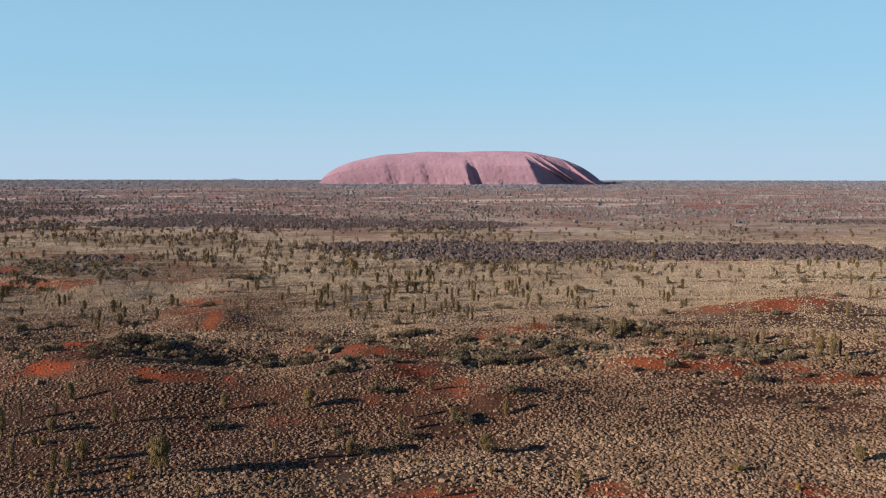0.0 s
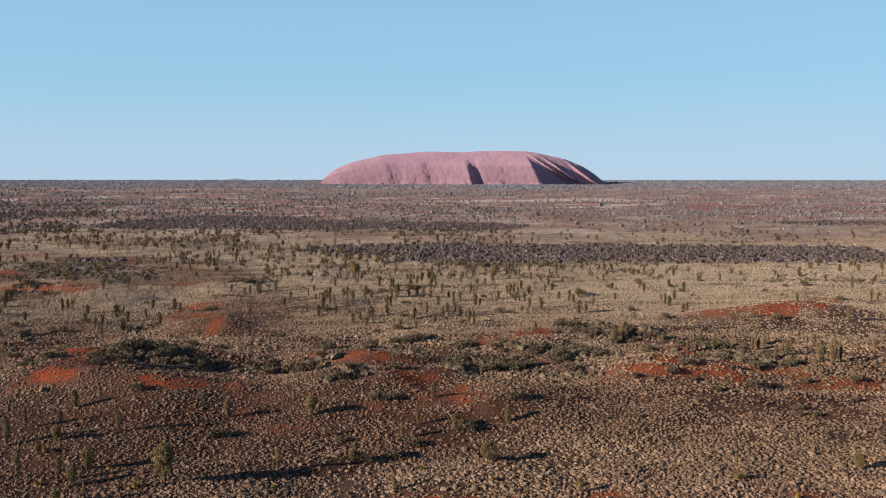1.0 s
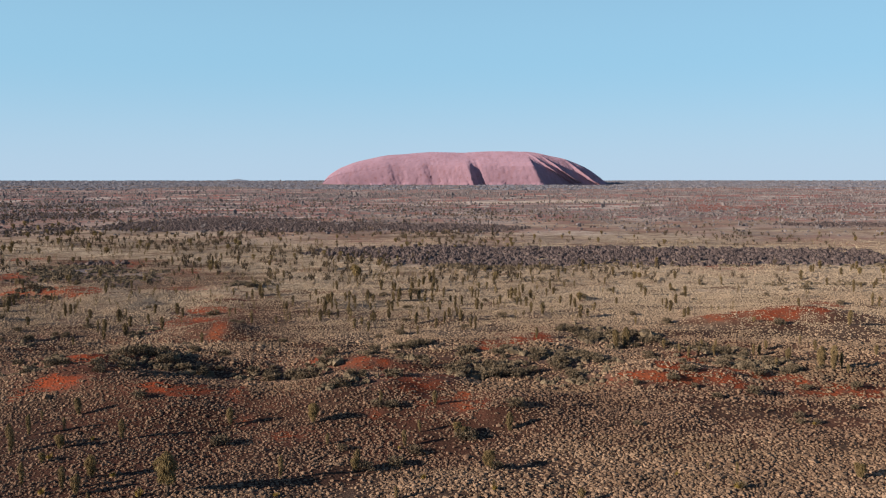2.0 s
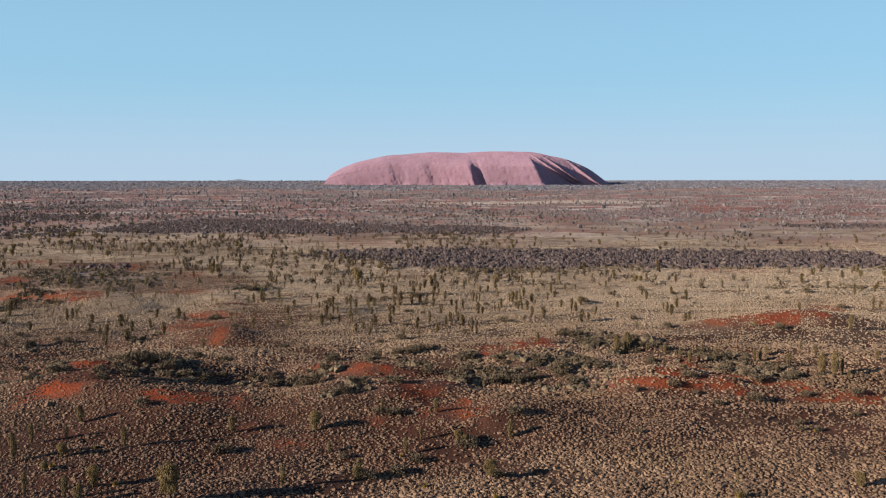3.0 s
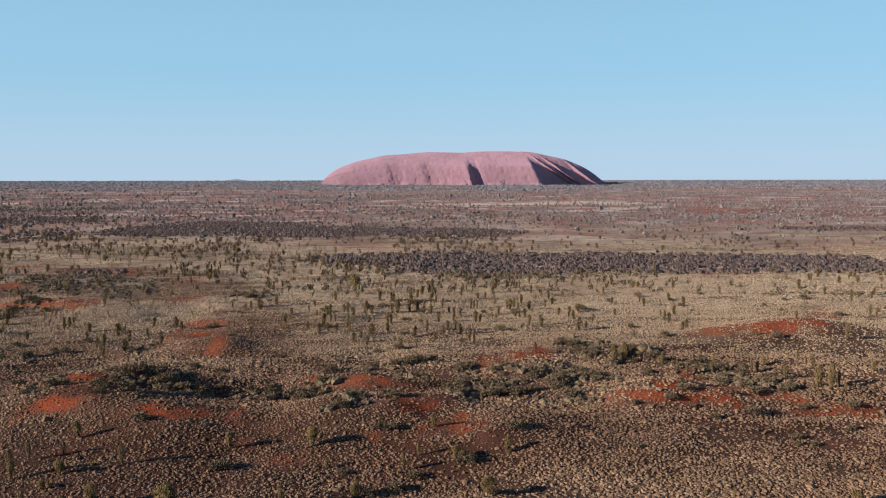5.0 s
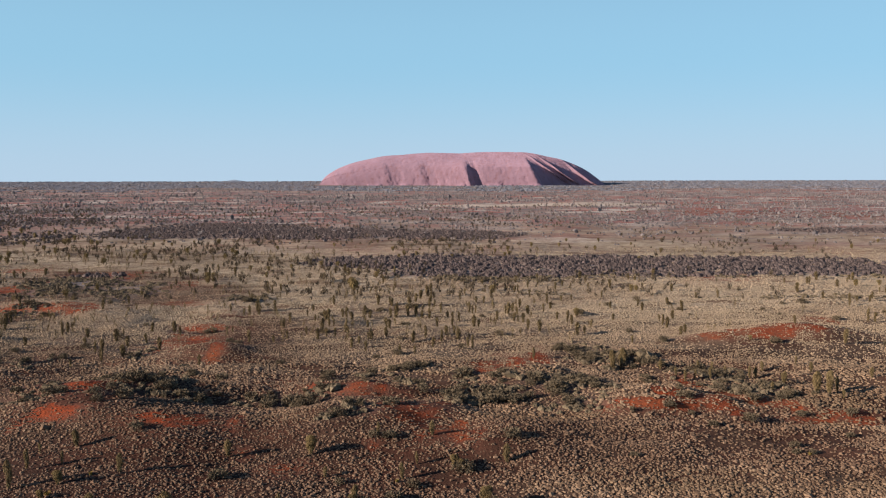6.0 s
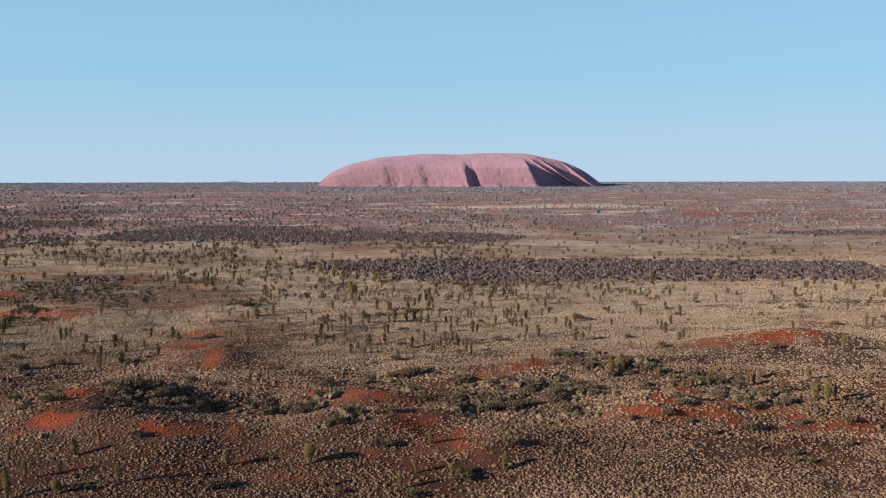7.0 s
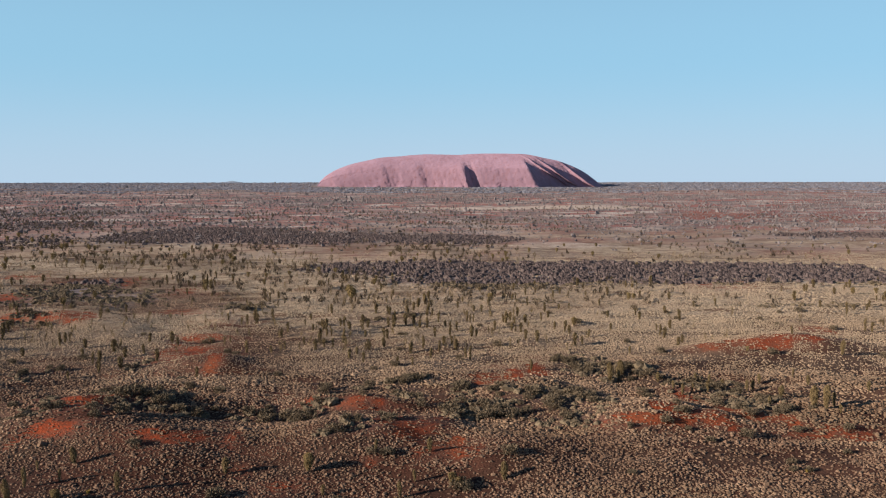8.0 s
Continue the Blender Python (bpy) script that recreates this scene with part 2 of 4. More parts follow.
# bare red sand on the dunes: x, y, half width, half depth, how bare
RED_NEAR = [
    (-74.2, 177.9, 6.7, 6.2, 0.78),
    (-74.6, 174.2, 4.6, 5.5, 1.00),
    (-72.3, 178.8, 2.3, 8.3, 0.91),
    (-76.2, 161.8, 2.3, 2.6, 0.97),
    (-71.4, 160.5, 3.4, 2.7, 0.97),
    (-74.9, 159.9, 4.5, 2.6, 0.78),
    (-78.2, 159.1, 2.3, 2.6, 0.71),
    (-53.8, 157.1, 4.3, 2.6, 0.94),
    (-48.5, 156.5, 3.7, 4.0, 0.91),
    (-45.4, 159.4, 3.0, 4.7, 0.74),
    (-39.8, 160.6, 1.7, 5.5, 0.88),
    (-44.3, 170.4, 2.0, 4.9, 0.71),
    (-79.9, 157.3, 1.5, 2.6, 0.78),
    (-76.0, 274.0, 10.4, 4.5, 0.84),
    (-60.6, 231.3, 2.7, 15.7, 1.00),
    (-76.0, 250.7, 9.8, 21.8, 0.78),
    (-78.1, 242.7, 4.6, 19.8, 0.71),
    (-28.3, 187.8, 2.4, 8.1, 0.78),
]
RED_NEAR += [
    (-20.2, 182.2, 3.0, 2.7, 0.81),
    (-18.0, 184.3, 2.8, 4.4, 1.00),
    (-13.8, 187.9, 2.4, 7.0, 0.94),
    (-10.1, 170.7, 3.9, 12.3, 0.78),
    (-6.7, 161.0, 3.0, 4.0, 0.97),
    (-4.7, 164.6, 6.3, 4.7, 0.78),
    (1.9, 172.6, 4.1, 5.7, 0.81),
    (2.7, 156.6, 2.9, 6.4, 0.91),
    (6.3, 154.8, 1.7, 4.7, 0.81),
    (-2.4, 156.1, 4.4, 5.5, 0.71),
    (-12.8, 150.4, 1.5, 2.6, 0.71),
    (13.9, 213.5, 6.3, 12.7, 0.81),
    (19.0, 219.3, 2.9, 9.4, 0.97),
    (25.5, 226.0, 3.5, 11.7, 1.00),
    (9.5, 217.5, 3.8, 5.7, 0.71),
    (36.8, 171.0, 2.9, 3.1, 0.81),
    (41.1, 170.5, 5.1, 3.6, 1.00),
    (46.8, 176.7, 4.3, 9.2, 1.00),
]
RED_NEAR += [
    (55.7, 191.5, 3.7, 7.2, 0.94),
    (47.5, 172.3, 4.9, 5.3, 1.00),
    (54.3, 172.8, 5.7, 4.2, 0.94),
    (60.8, 181.3, 3.8, 6.5, 0.94),
    (58.3, 169.6, 1.6, 5.2, 1.00),
    (66.3, 175.9, 5.1, 4.2, 0.91),
    (71.5, 174.3, 2.1, 6.0, 0.94),
    (72.8, 167.8, 4.9, 2.6, 0.74),
    (77.9, 169.4, 3.9, 2.6, 0.74),
    (82.6, 167.3, 4.9, 4.4, 0.78),
    (32.6, 169.0, 2.0, 2.6, 0.71),
    (93.4, 251.7, 10.1, 6.0, 1.00),
    (100.0, 251.2, 4.9, 4.4, 0.97),
    (106.1, 254.6, 9.6, 3.9, 0.91),
    (78.4, 248.4, 5.1, 3.6, 0.91),
    (83.8, 247.5, 4.6, 3.8, 0.64),
    (125.6, 283.2, 6.7, 10.5, 0.71),
    (-0.2, 111.0, 7.3, 2.6, 0.91),
]
RED_NEAR += [
    (7.2, 111.5, 5.2, 2.5, 0.71),
    (21.9, 112.0, 4.3, 2.6, 0.88),
    (24.9, 110.7, 2.7, 2.5, 0.78),
    (49.5, 111.1, 5.2, 2.6, 0.91),
    (57.4, 111.4, 1.3, 2.5, 0.71),
    (-35.0, 147.0, 1.6, 2.6, 0.64),
    (-26.7, 141.5, 4.1, 2.6, 0.68),
    (-37.9, 198.4, 5.6, 10.1, 0.64),
]
RED_FAR = [
    (-182.6, 364.6, 10.9, 13.2, 1.00),
    (-151.0, 301.0, 6.8, 9.0, 0.95),
    (-138.3, 301.0, 9.7, 9.0, 0.95),
    (-131.1, 301.0, 6.7, 9.0, 0.95),
    (-128.6, 301.0, 8.8, 9.0, 0.95),
    (-62.9, 584.3, 22.9, 35.0, 0.50),
    (-116.2, 637.2, 14.3, 29.8, 0.45),
    (128.3, 403.3, 24.7, 22.8, 0.64),
    (243.5, 535.1, 20.6, 53.9, 0.50),
    (351.3, 1047.7, 101.2, 100.6, 0.70),
    (471.4, 1013.0, 58.8, 93.2, 0.78),
    (-411.1, 1308.7, 184.3, 160.8, 0.50),
    (-77.3, 646.1, 37.7, 26.4, 0.50),
]
RED_FAR += [
    (-210.9, 434.3, 15.5, 17.5, 0.72),
    (-157.7, 413.8, 18.8, 18.5, 0.72),
    (-174.9, 397.5, 10.3, 12.2, 0.66),
    (-113.2, 381.9, 9.9, 13.5, 0.66),
    (-99.8, 321.9, 12.6, 11.2, 0.62),
    (-70.7, 296.8, 9.6, 8.2, 0.60),
]
# thickets of dark shrubs
THICKET_NEAR = [
    # dark shrubs added here in place of the shadow on the dune's lee
    (-65.2, 183.7, 8.4, 6.1, 0.60),
    (-78.6, 199.7, 2.7, 5.1, 0.60),
    (-58.5, 179.9, 4.7, 3.5, 0.48),
    (-66.1, 174.5, 4.6, 6.7, 0.30),
    (-52.4, 177.3, 3.5, 4.1, 0.54),
    (-82.2, 171.5, 3.9, 8.0, 0.60),
    (-89.9, 178.7, 2.9, 9.6, 0.60),
    (-106.9, 222.5, 6.5, 6.3, 0.50),
    (-81.8, 232.4, 2.2, 8.4, 0.60),
    (-61.0, 204.3, 1.3, 4.2, 0.70),
    (-66.8, 215.9, 1.7, 5.8, 0.70),
    (-42.5, 181.2, 4.7, 3.3, 0.48),
    (-35.4, 181.9, 4.2, 3.8, 0.90),
    (-27.8, 180.2, 3.5, 5.9, 0.90),
    (-20.5, 159.9, 3.1, 2.8, 1.00),
    (-15.6, 164.7, 4.3, 4.9, 0.90),
    (-26.0, 189.1, 2.5, 5.8, 0.70),
    (-19.0, 208.0, 2.7, 5.2, 0.70),
]
THICKET_NEAR += [
    (-37.4, 186.7, 3.0, 1.6, 0.70),
    (-8.0, 203.2, 4.0, 12.1, 0.70),
    (-8.9, 213.4, 5.5, 5.7, 0.70),
    (4.9, 202.5, 3.3, 8.4, 0.80),
    (4.4, 182.2, 4.8, 5.5, 0.90),
    (12.8, 182.2, 4.7, 5.3, 0.95),
    (21.6, 187.7, 7.2, 6.2, 0.85),
    (27.4, 186.9, 6.0, 9.5, 0.85),
    (24.9, 175.1, 6.8, 2.9, 0.70),
    (15.0, 195.8, 5.1, 3.9, 0.50),
    (33.1, 186.9, 4.7, 9.3, 0.60),
    (31.3, 171.4, 3.3, 1.6, 0.60),
    (38.3, 234.3, 6.1, 11.6, 0.90),
    (45.6, 226.4, 4.4, 10.9, 0.80),
    (51.3, 224.4, 5.9, 9.4, 0.50),
    (58.3, 207.7, 6.9, 10.9, 0.70),
    (66.2, 205.1, 5.5, 10.4, 0.70),
    (67.1, 187.2, 6.1, 8.1, 0.60),
]
THICKET_NEAR += [
    (72.1, 185.8, 3.6, 7.0, 0.90),
    (67.5, 198.0, 3.8, 6.1, 0.60),
    (-165.3, 381.9, 17.3, 35.6, 0.85),
    (-132.8, 362.2, 14.0, 22.5, 0.70),
    (-179.8, 378.3, 9.9, 19.9, 0.50),
    (-144.9, 300.1, 9.7, 8.5, 0.40),
    (-77.6, 340.0, 9.8, 13.6, 0.50),
]
THICKET_FAR = [
    (-7.4, 474.5, 58.3, 33.0, 1),
    (21.4, 430.0, 47.1, 39.1, 1),
    (79.0, 454.7, 96.3, 50.2, 1),
    (162.8, 456.8, 73.7, 37.3, 1),
    (206.8, 430.3, 33.5, 24.2, 0.9),
    (-198.6, 737.6, 70.9, 87.3, 1),
    (-102.1, 700.7, 90.5, 55.6, 1),
    (-1.7, 686.1, 57.7, 45.8, 1),
    (-399.5, 848.8, 65.8, 69.8, 0.3),
    (-316.3, 653.3, 37.9, 62.0, 0.2),
    (332.1, 723.0, 56.3, 21.3, 0.9),
    (40.2, 348.8, 9.1, 6.0, 0.6),
    (147.4, 338.3, 44.0, 5.7, 0.35),
]
# thin brown growth over darker soil; its dark tone also paints hummock shadows
BROWN_SHADED = [
    (-37.3, 185.9, 62.0, 22.3, 0.50),
    (-51.7, 140.5, 37.4, 34.5, 1.00),
    (-8.3, 150.3, 19.2, 22.4, 0.80),
    (-59.8, 264.9, 18.7, 28.7, 0.80),
    (-104.9, 220.3, 17.0, 23.5, 0.60),
    (22.4, 155.9, 17.3, 10.5, 0.80),
    (60.1, 160.3, 26.8, 10.6, 0.70),
    (52.7, 218.6, 28.2, 20.3, 0.50),
    (-168.1, 379.2, 31.8, 81.4, 1.00),
    (-112.0, 352.3, 29.9, 46.2, 0.90),
    (-55.5, 247.0, 16.6, 32.2, 0.70),
    (-98.9, 193.5, 12.1, 29.0, 0.80),
    (-31.2, 207.2, 16.5, 20.4, 0.50),
    (80.8, 240.2, 22.1, 8.4, 0.20),
    (42.0, 147.0, 52.0, 10.0, 0.75),
    (-20.0, 146.0, 42.0, 11.0, 0.90),
]
# pale dry flats
PALE = [
    (141.9, 1316.3, 221.8, 85.0, 1),
    (87.8, 624.2, 52.6, 31.7, 0.7),
    (-409.6, 949.4, 67.8, 36.5, 0.6),
    (-229.3, 969.6, 37.8, 30.5, 0.6),
    (356.5, 787.6, 76.7, 20.2, 0.5),
    (40.9, 540.3, 105.2, 19.0, 0.4),
]


def sand_at(x, y):
    return np.maximum(spots(x, y, RED_NEAR, 0.8), spots(x, y, RED_FAR, 0.8))


def red_soil_at(x, y):
    far = np.clip((y - 520) / 500, 0, 1) * np.clip((4300 - y) / 900, 0.15, 1)
    streaks = np.clip((fbm(x / 200, y / 110, 61, 5) - 0.49) / 0.10, 0, 1) * far
    return np.maximum(streaks, 0.34 * spots(x, y, [(cx, cy, 1.5 * rx, 1.5 * ry, k) for cx, cy, rx, ry, k in RED_NEAR + RED_FAR], 1.2, 45))


def thicket_at(x, y):
    return np.maximum(spots(x, y, THICKET_NEAR, seed=51), spots(x, y, THICKET_FAR, 0.55, seed=53))


def far_scrub_at(x, y):
    far = np.clip((y - 650) / 500, 0, 1)
    a = np.clip((fbm(x / 240, y / 100, 71, 5) - 0.52) / 0.08, 0, 1)
    return np.clip(far * a + 0.7 * np.clip((y - 2400) / 900, 0, 1), 0, 1)

# ---- mesh helpers ----


def quick_mesh(name, verts, faces, mat, smooth=False, values=None):
    """A mesh from arrays of places and of triangles or quads; values: point attributes."""
    me = bpy.data.meshes.new(name)
    verts, faces = np.asarray(verts, np.float32), np.asarray(faces, np.int32)
    k = faces.shape[1]
    me.vertices.add(len(verts))
    me.vertices.foreach_set("co", verts.ravel())
    me.loops.add(faces.size)
    me.loops.foreach_set("vertex_index", faces.ravel())
    me.polygons.add(len(faces))
    me.polygons.foreach_set("loop_start", np.arange(0, faces.size, k, dtype=np.int32))
    me.polygons.foreach_set("use_smooth", np.full(len(faces), smooth))
    for key, v in (values or {}).items():
        me.attributes.new(key, "FLOAT", "POINT").data.foreach_set("value", np.asarray(v, np.float32))
    me.materials.append(mat)
    me.update(calc_edges=True)
    me.validate()
    return me


def part(name, me, parent, label=""):
    ob = new(name, me)
    ob.parent = parent
    return tagged(ob, label) if label else ob


def dome(n, rings, spikes, rng):
    """A tussock: a ragged dome of n sides with a few loose blades, in a unit size."""
    v, f = [], []
    for k in range(rings):
        a = k / rings
        r, z = math.cos(a * 1.35) ** 0.8, math.sin(a * 1.45) * 0.95
        for i in range(n):
            t = 2 * math.pi * (i + 0.5 * (k % 2)) / n
            q = 1 + rng.uniform(-0.32, 0.32)
            v.append((r * q * math.cos(t), r * q * math.sin(t), z * (1 + rng.uniform(-0.2, 0.2)) - (0.15 if k == 0 else 0)))
    v.append((rng.uniform(-0.1, 0.1), rng.uniform(-0.1, 0.1), 1.0))
    for k in range(rings - 1):
        for i in range(n):
            a, b = k * n + i, k * n + (i + 1) % n
            f += [(a, b, a + n), (b, b + n, a + n)]
    for i in range(n):
        f.append(((rings - 1) * n + i, (rings - 1) * n + (i + 1) % n, rings * n))
    for _ in range(spikes):
        t, u = rng.uniform(0, 2 * math.pi), rng.uniform(0.25, 1.2)
        d = Vector((math.cos(t) * math.cos(u), math.sin(t) * math.cos(u), math.sin(u)))
        side = Vector((-d.y, d.x, 0)).normalized() * 0.10
        base, tip = d * 0.6, d * rng.uniform(1.15, 1.45)
        i = len(v)
        v += [tuple(base - side), tuple(base + side), tuple(tip)]
        f.append((i, i + 1, i + 2))
    return np.array(v), np.array(f)


def scatter_mesh(name, templates, x, y, radius, height, mat, rng, values=None, sink=0.0, smooth=False, rough=0.38):
    """All the tufts at x, y as one mesh, each with its own turn, size and lean."""
    vs, fs, at, extra = [], [], 0, []
    pick = rng.integers(0, len(templates), len(x))
    z = land(x, y) - sink
    for k, (tv, tf) in enumerate(templates):
        w = pick == k
        m = int(w.sum())
        if not m:
            continue
        a = rng.uniform(0, 2 * math.pi, m)
        c, s = np.cos(a)[:, None], np.sin(a)[:, None]
        wob = 1 + rng.uniform(-rough, rough, (m, len(tv)))
        px, py = tv[None, :, 0] * wob, tv[None, :, 1] * wob
        sx, sy = radius[w][:, None] * rng.uniform(0.8, 1.25, (m, 1)), radius[w][:, None] * rng.uniform(0.8, 1.25, (m, 1))
        px, py = px * sx, py * sy
        lx, ly = rng.uniform(-0.25, 0.25, (m, 1)), rng.uniform(-0.25, 0.25, (m, 1))
        pz = tv[None, :, 2] * height[w][:, None] * (1 + 0.8 * rng.uniform(-rough, rough, (m, len(tv))))
        v = np.stack([x[w][:, None] + c * px - s * py + lx * pz, y[w][:, None] + s * px + c * py + ly * pz, z[w][:, None] + pz], -1)
        f = tf[None] + (np.arange(m) * len(tv))[:, None, None] + at
        at += m * len(tv)
        vs.append(v.reshape(-1, 3))
        fs.append(f.reshape(-1, 3))
        if values is not None:
            extra.append({key: np.repeat(q[w], len(tv)) for key, q in values.items()})
    return quick_mesh(name, np.concatenate(vs), np.concatenate(fs), mat, smooth, {key: np.concatenate([e[key] for e in extra]) for key in values} if values is not None else None)


def wedge(y0, y1, density, rng, spread=0.56, extra=8):
    """Random places over the part of the plain that opens out before the camera."""
    w1 = spread * y1 + extra
    n = int(2 * w1 * (y1 - y0) * density)
    x, y = rng.uniform(-w1, w1, n), rng.uniform(y0, y1, n)
    k = np.abs(x) < spread * y + extra
    return x[k], y[k]


def spread_out(x, y, gap):
    """Drops places that fall into the same cell as another, so that tufts do not pile up."""
    key = np.floor(x / gap).astype(np.int64) * 1000003 + np.floor(y / gap).astype(np.int64)
    _, first = np.unique(key, return_index=True)
    return x[first], y[first]


# ---- ground: one sheet out to the horizon ----


def build_ground():
    def run(start, stop, step, growth):
        out = [start]
        while out[-1] < stop:
            out.append(out[-1] + step)
            step *= growth
        out[-1] = stop
        return out
    side = run(0, 110, 1.3, 1.0)
    side = side[:-1] + run(110, 4940, 1.8, 1.045)
    xs = np.array([-v for v in side[:0:-1]] + side)
    ys = np.array([-v for v in run(0, 4940, 60, 1.25)[:0:-1]] + run(0, 90, 12, 1.0)[:-1] + run(90, 330, 1.1, 1.0)[:-1] + run(330, 4940, 1.7, 1.03))
    gx, gy = np.meshgrid(xs, ys)
    x, y = gx.ravel(), gy.ravel()
    z = land(x, y)
    nx, ny = len(xs), len(ys)
    i = (np.arange(ny - 1)[:, None] * nx + np.arange(nx - 1)[None]).ravel()
    faces = np.stack([i, i + 1, i + 1 + nx, i + nx], -1)
    sand, thick, far = sand_at(x, y), thicket_at(x, y), far_scrub_at(x, y)
    pale = spots(x, y, PALE, 0.7, 81)
    grass = np.clip((y - 195) / 170, 0.12, 1) * (0.6 + 0.4 * np.clip((fbm(x / 60, y / 45, 91, 3) - 0.35) / 0.2, 0, 1))
    grass = grass * (1 - 0.8 * spots(x, y, BROWN_SHADED, 1.3, 85))
    scrub = np.clip(np.maximum(np.maximum(thick * np.clip((y - 300) / 80, 0.12, 1), 0.55 * far), np.clip((y - 2700) / 1100, 0, 0.9)), 0, 1)
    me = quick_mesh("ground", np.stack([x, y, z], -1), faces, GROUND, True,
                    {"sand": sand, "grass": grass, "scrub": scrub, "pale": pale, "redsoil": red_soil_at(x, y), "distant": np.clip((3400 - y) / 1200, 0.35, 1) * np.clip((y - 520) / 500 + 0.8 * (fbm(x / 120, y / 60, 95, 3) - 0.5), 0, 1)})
    tagged(new("ground", me), "red sandy desert plain with low dunes, dry litter and haze-tinted far ground", "ground", kind="structure")


build_ground()

# ---- the great rock ----


def steps(s, rows):
    """Smooth line through a few (s, value) pairs."""
    a, b = np.array([r[0] for r in rows], float), np.array([r[1] for r in rows], float)
    fine = np.interp(s, a, b)
    return fine


def build_rock():
    x0, x1, depth = -592.0, 757.0, 3940.0
    nu, nv = 500, 120
    u = np.linspace(0, 1, nu)
    u = 0.5 - 0.5 * np.cos(np.pi * u) * (0.55 + 0.45 * np.abs(np.cos(np.pi * u)))
    x = x0 + (x1 - x0) * u
    # crest height along the length
    crest = steps(x, [(-592, 0), (-583, 16), (-566, 38), (-540, 56), (-505, 78), (-425, 107), (-320, 131), (-270, 138), (-90, 151), (-60, 152.5),
                      (90, 148.5), (180, 154), (390, 154), (455, 142), (560, 118), (640, 88), (690, 56), (728, 24), (757, 0)])
    crest = 0.955 * crest
    kernel = np.ones(17) / 17
    crest = crest + 12 * np.clip(np.minimum(u, 1 - u) / 0.02, 0, 1)
    crest = np.convolve(np.pad(crest, 8, mode="edge"), kernel, "valid") * np.clip(np.minimum(u, 1 - u) / 0.004, 0, 1)
    # the stand of the front wall: buttresses that swell slowly and break off sharply, then the long shaded end
    stand = [(-600, 200), (-540, 150), (-470, 105), (-300, 60), (-252, 45), (-240, 45), (-222, 49.5), (-200, 46), (-90, 14), (-78, 14), (-60, 18),
             (-40, 12), (-20, 5), (60, -45), (122, -92), (134, -86), (148, -60), (168, -52), (181, -68), (200, -73), (300, -84), (420, -118), (434, -114),
             (447, -74), (505, -30), (600, 20), (645, 40), (700, 56), (760, 84)]
    back = 560 + 60 * np.sin(u * 5)
    v = np.linspace(0, 1, nv) ** 1.15
    U, V = np.meshgrid(np.arange(nu), v, indexing="ij")
    X, H, B = x[U], crest[U], back[U]
    # section: steep wall, rounded shoulder, gently domed top
    a = V * math.pi
    cx = -np.sign(np.cos(a)) * np.abs(np.cos(a)) ** 0.92
    cz = np.abs(np.sin(a)) ** 0.86
    # the buttresses run outwards as they come down
    broad = steps(X, [(-600, 210), (-300, 75), (0, 10), (300, -10), (430, 20), (600, 80), (690, 100), (760, 100)])
    fade = np.clip((cz - 0.55) / 0.38, 0, 1)
    fade = fade * fade * (3 - 2 * fade)
    slant = steps(X, [(-600, 45), (300, 45), (400, 85), (470, 120), (760, 120)])
    F = steps(X + slant * cz + 10 * (fbm(X / 90, cz * 3, 121, 3) - 0.5), stand) * (1 - fade) + broad * fade
    # lit spurs that run down slantwise across the shaded end
    shaded = np.clip((cz - 0.06) / 0.15, 0, 1)
    for foot, run, rise, wide in ((604, 238, 36, 6.5), (640, 214, 40, 7.5), (722, 165, 40, 12)):
        along = X - (foot - run * cz) + 8 * (fbm(cz * 6, X / 200, int(foot), 2) - 0.5)
        ridge = np.clip(1 - np.abs(along) / np.where(along < 0, 1.9 * wide, 0.8 * wide), 0, 1)
        F = F - rise * ridge * shaded * np.clip((0.98 - cz) / 0.3, 0.25, 1)
    mid = F + 0.38 * (B - F)
    half = B - mid
    # gullies fade towards the top
    F2 = np.where(cz > 0.55, F * (1 - (cz - 0.55) / 0.9), F)
    Y = depth + np.where(cx < 0, mid + cx * (mid - F2), mid + cx * half)
    Z = H * cz
    # flutes lean like the buttresses; shallow caves and pocks bite into the wall
    lean = X + 55 * cz
    ribs = fbm(lean / 40, Y / 900, 101, 3) - 0.5
    fine = fbm(lean / 13, Z / 45 + Y / 300, 105, 3) - 0.5
    pits = np.clip((fbm(lean / 17, Z / 20, 115, 3) - 0.60) / 0.10, 0, 1)
    ledges = fbm((X + 1.3 * Z) / 60, (Z - 0.5 * X) / 9, 119, 3) - 0.5
    ends = np.clip(np.minimum(u, 1 - u)[U] / 0.03, 0, 1)
    wall = np.clip(1.2 - cz, 0, 1) * ends
    lit = np.clip((X - 440) / 60, 0, 1)
    Y = Y + np.where(cx < 0, 1, -1) * (wall * (9 * ribs + 4 * fine) * (1 - 0.6 * lit) + wall * (3.2 * pits + 1.6 * ledges))
    Z = Z + (cz - 0.2).clip(0, 1) * 5 * (fbm(X / 70, Y / 60, 111, 4) - 0.5) * np.clip(H / 60, 0, 1)
    # fallen slabs and talus at the foot
    foot = np.clip(1 - cz / 0.10, 0, 1) * (cx < 0) * ends
    Y = Y - foot * 22 * np.clip((fbm(X / 30, Y / 300, 117, 3) - 0.42) / 0.2, 0, 1)
    verts = np.stack([X, Y, Z - 18], -1).reshape(-1, 3)
    i = (np.arange(nu - 1)[:, None] * nv + np.arange(nv - 1)[None]).ravel()
    faces = np.stack([i, i + nv, i + nv + 1, i + 1], -1)
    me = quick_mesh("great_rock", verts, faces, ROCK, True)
    tagged(new("great_rock", me), "huge flat-topped red sandstone rock, haze-tinted lavender, with fluted walls and shadowed gullies", "rock formation")


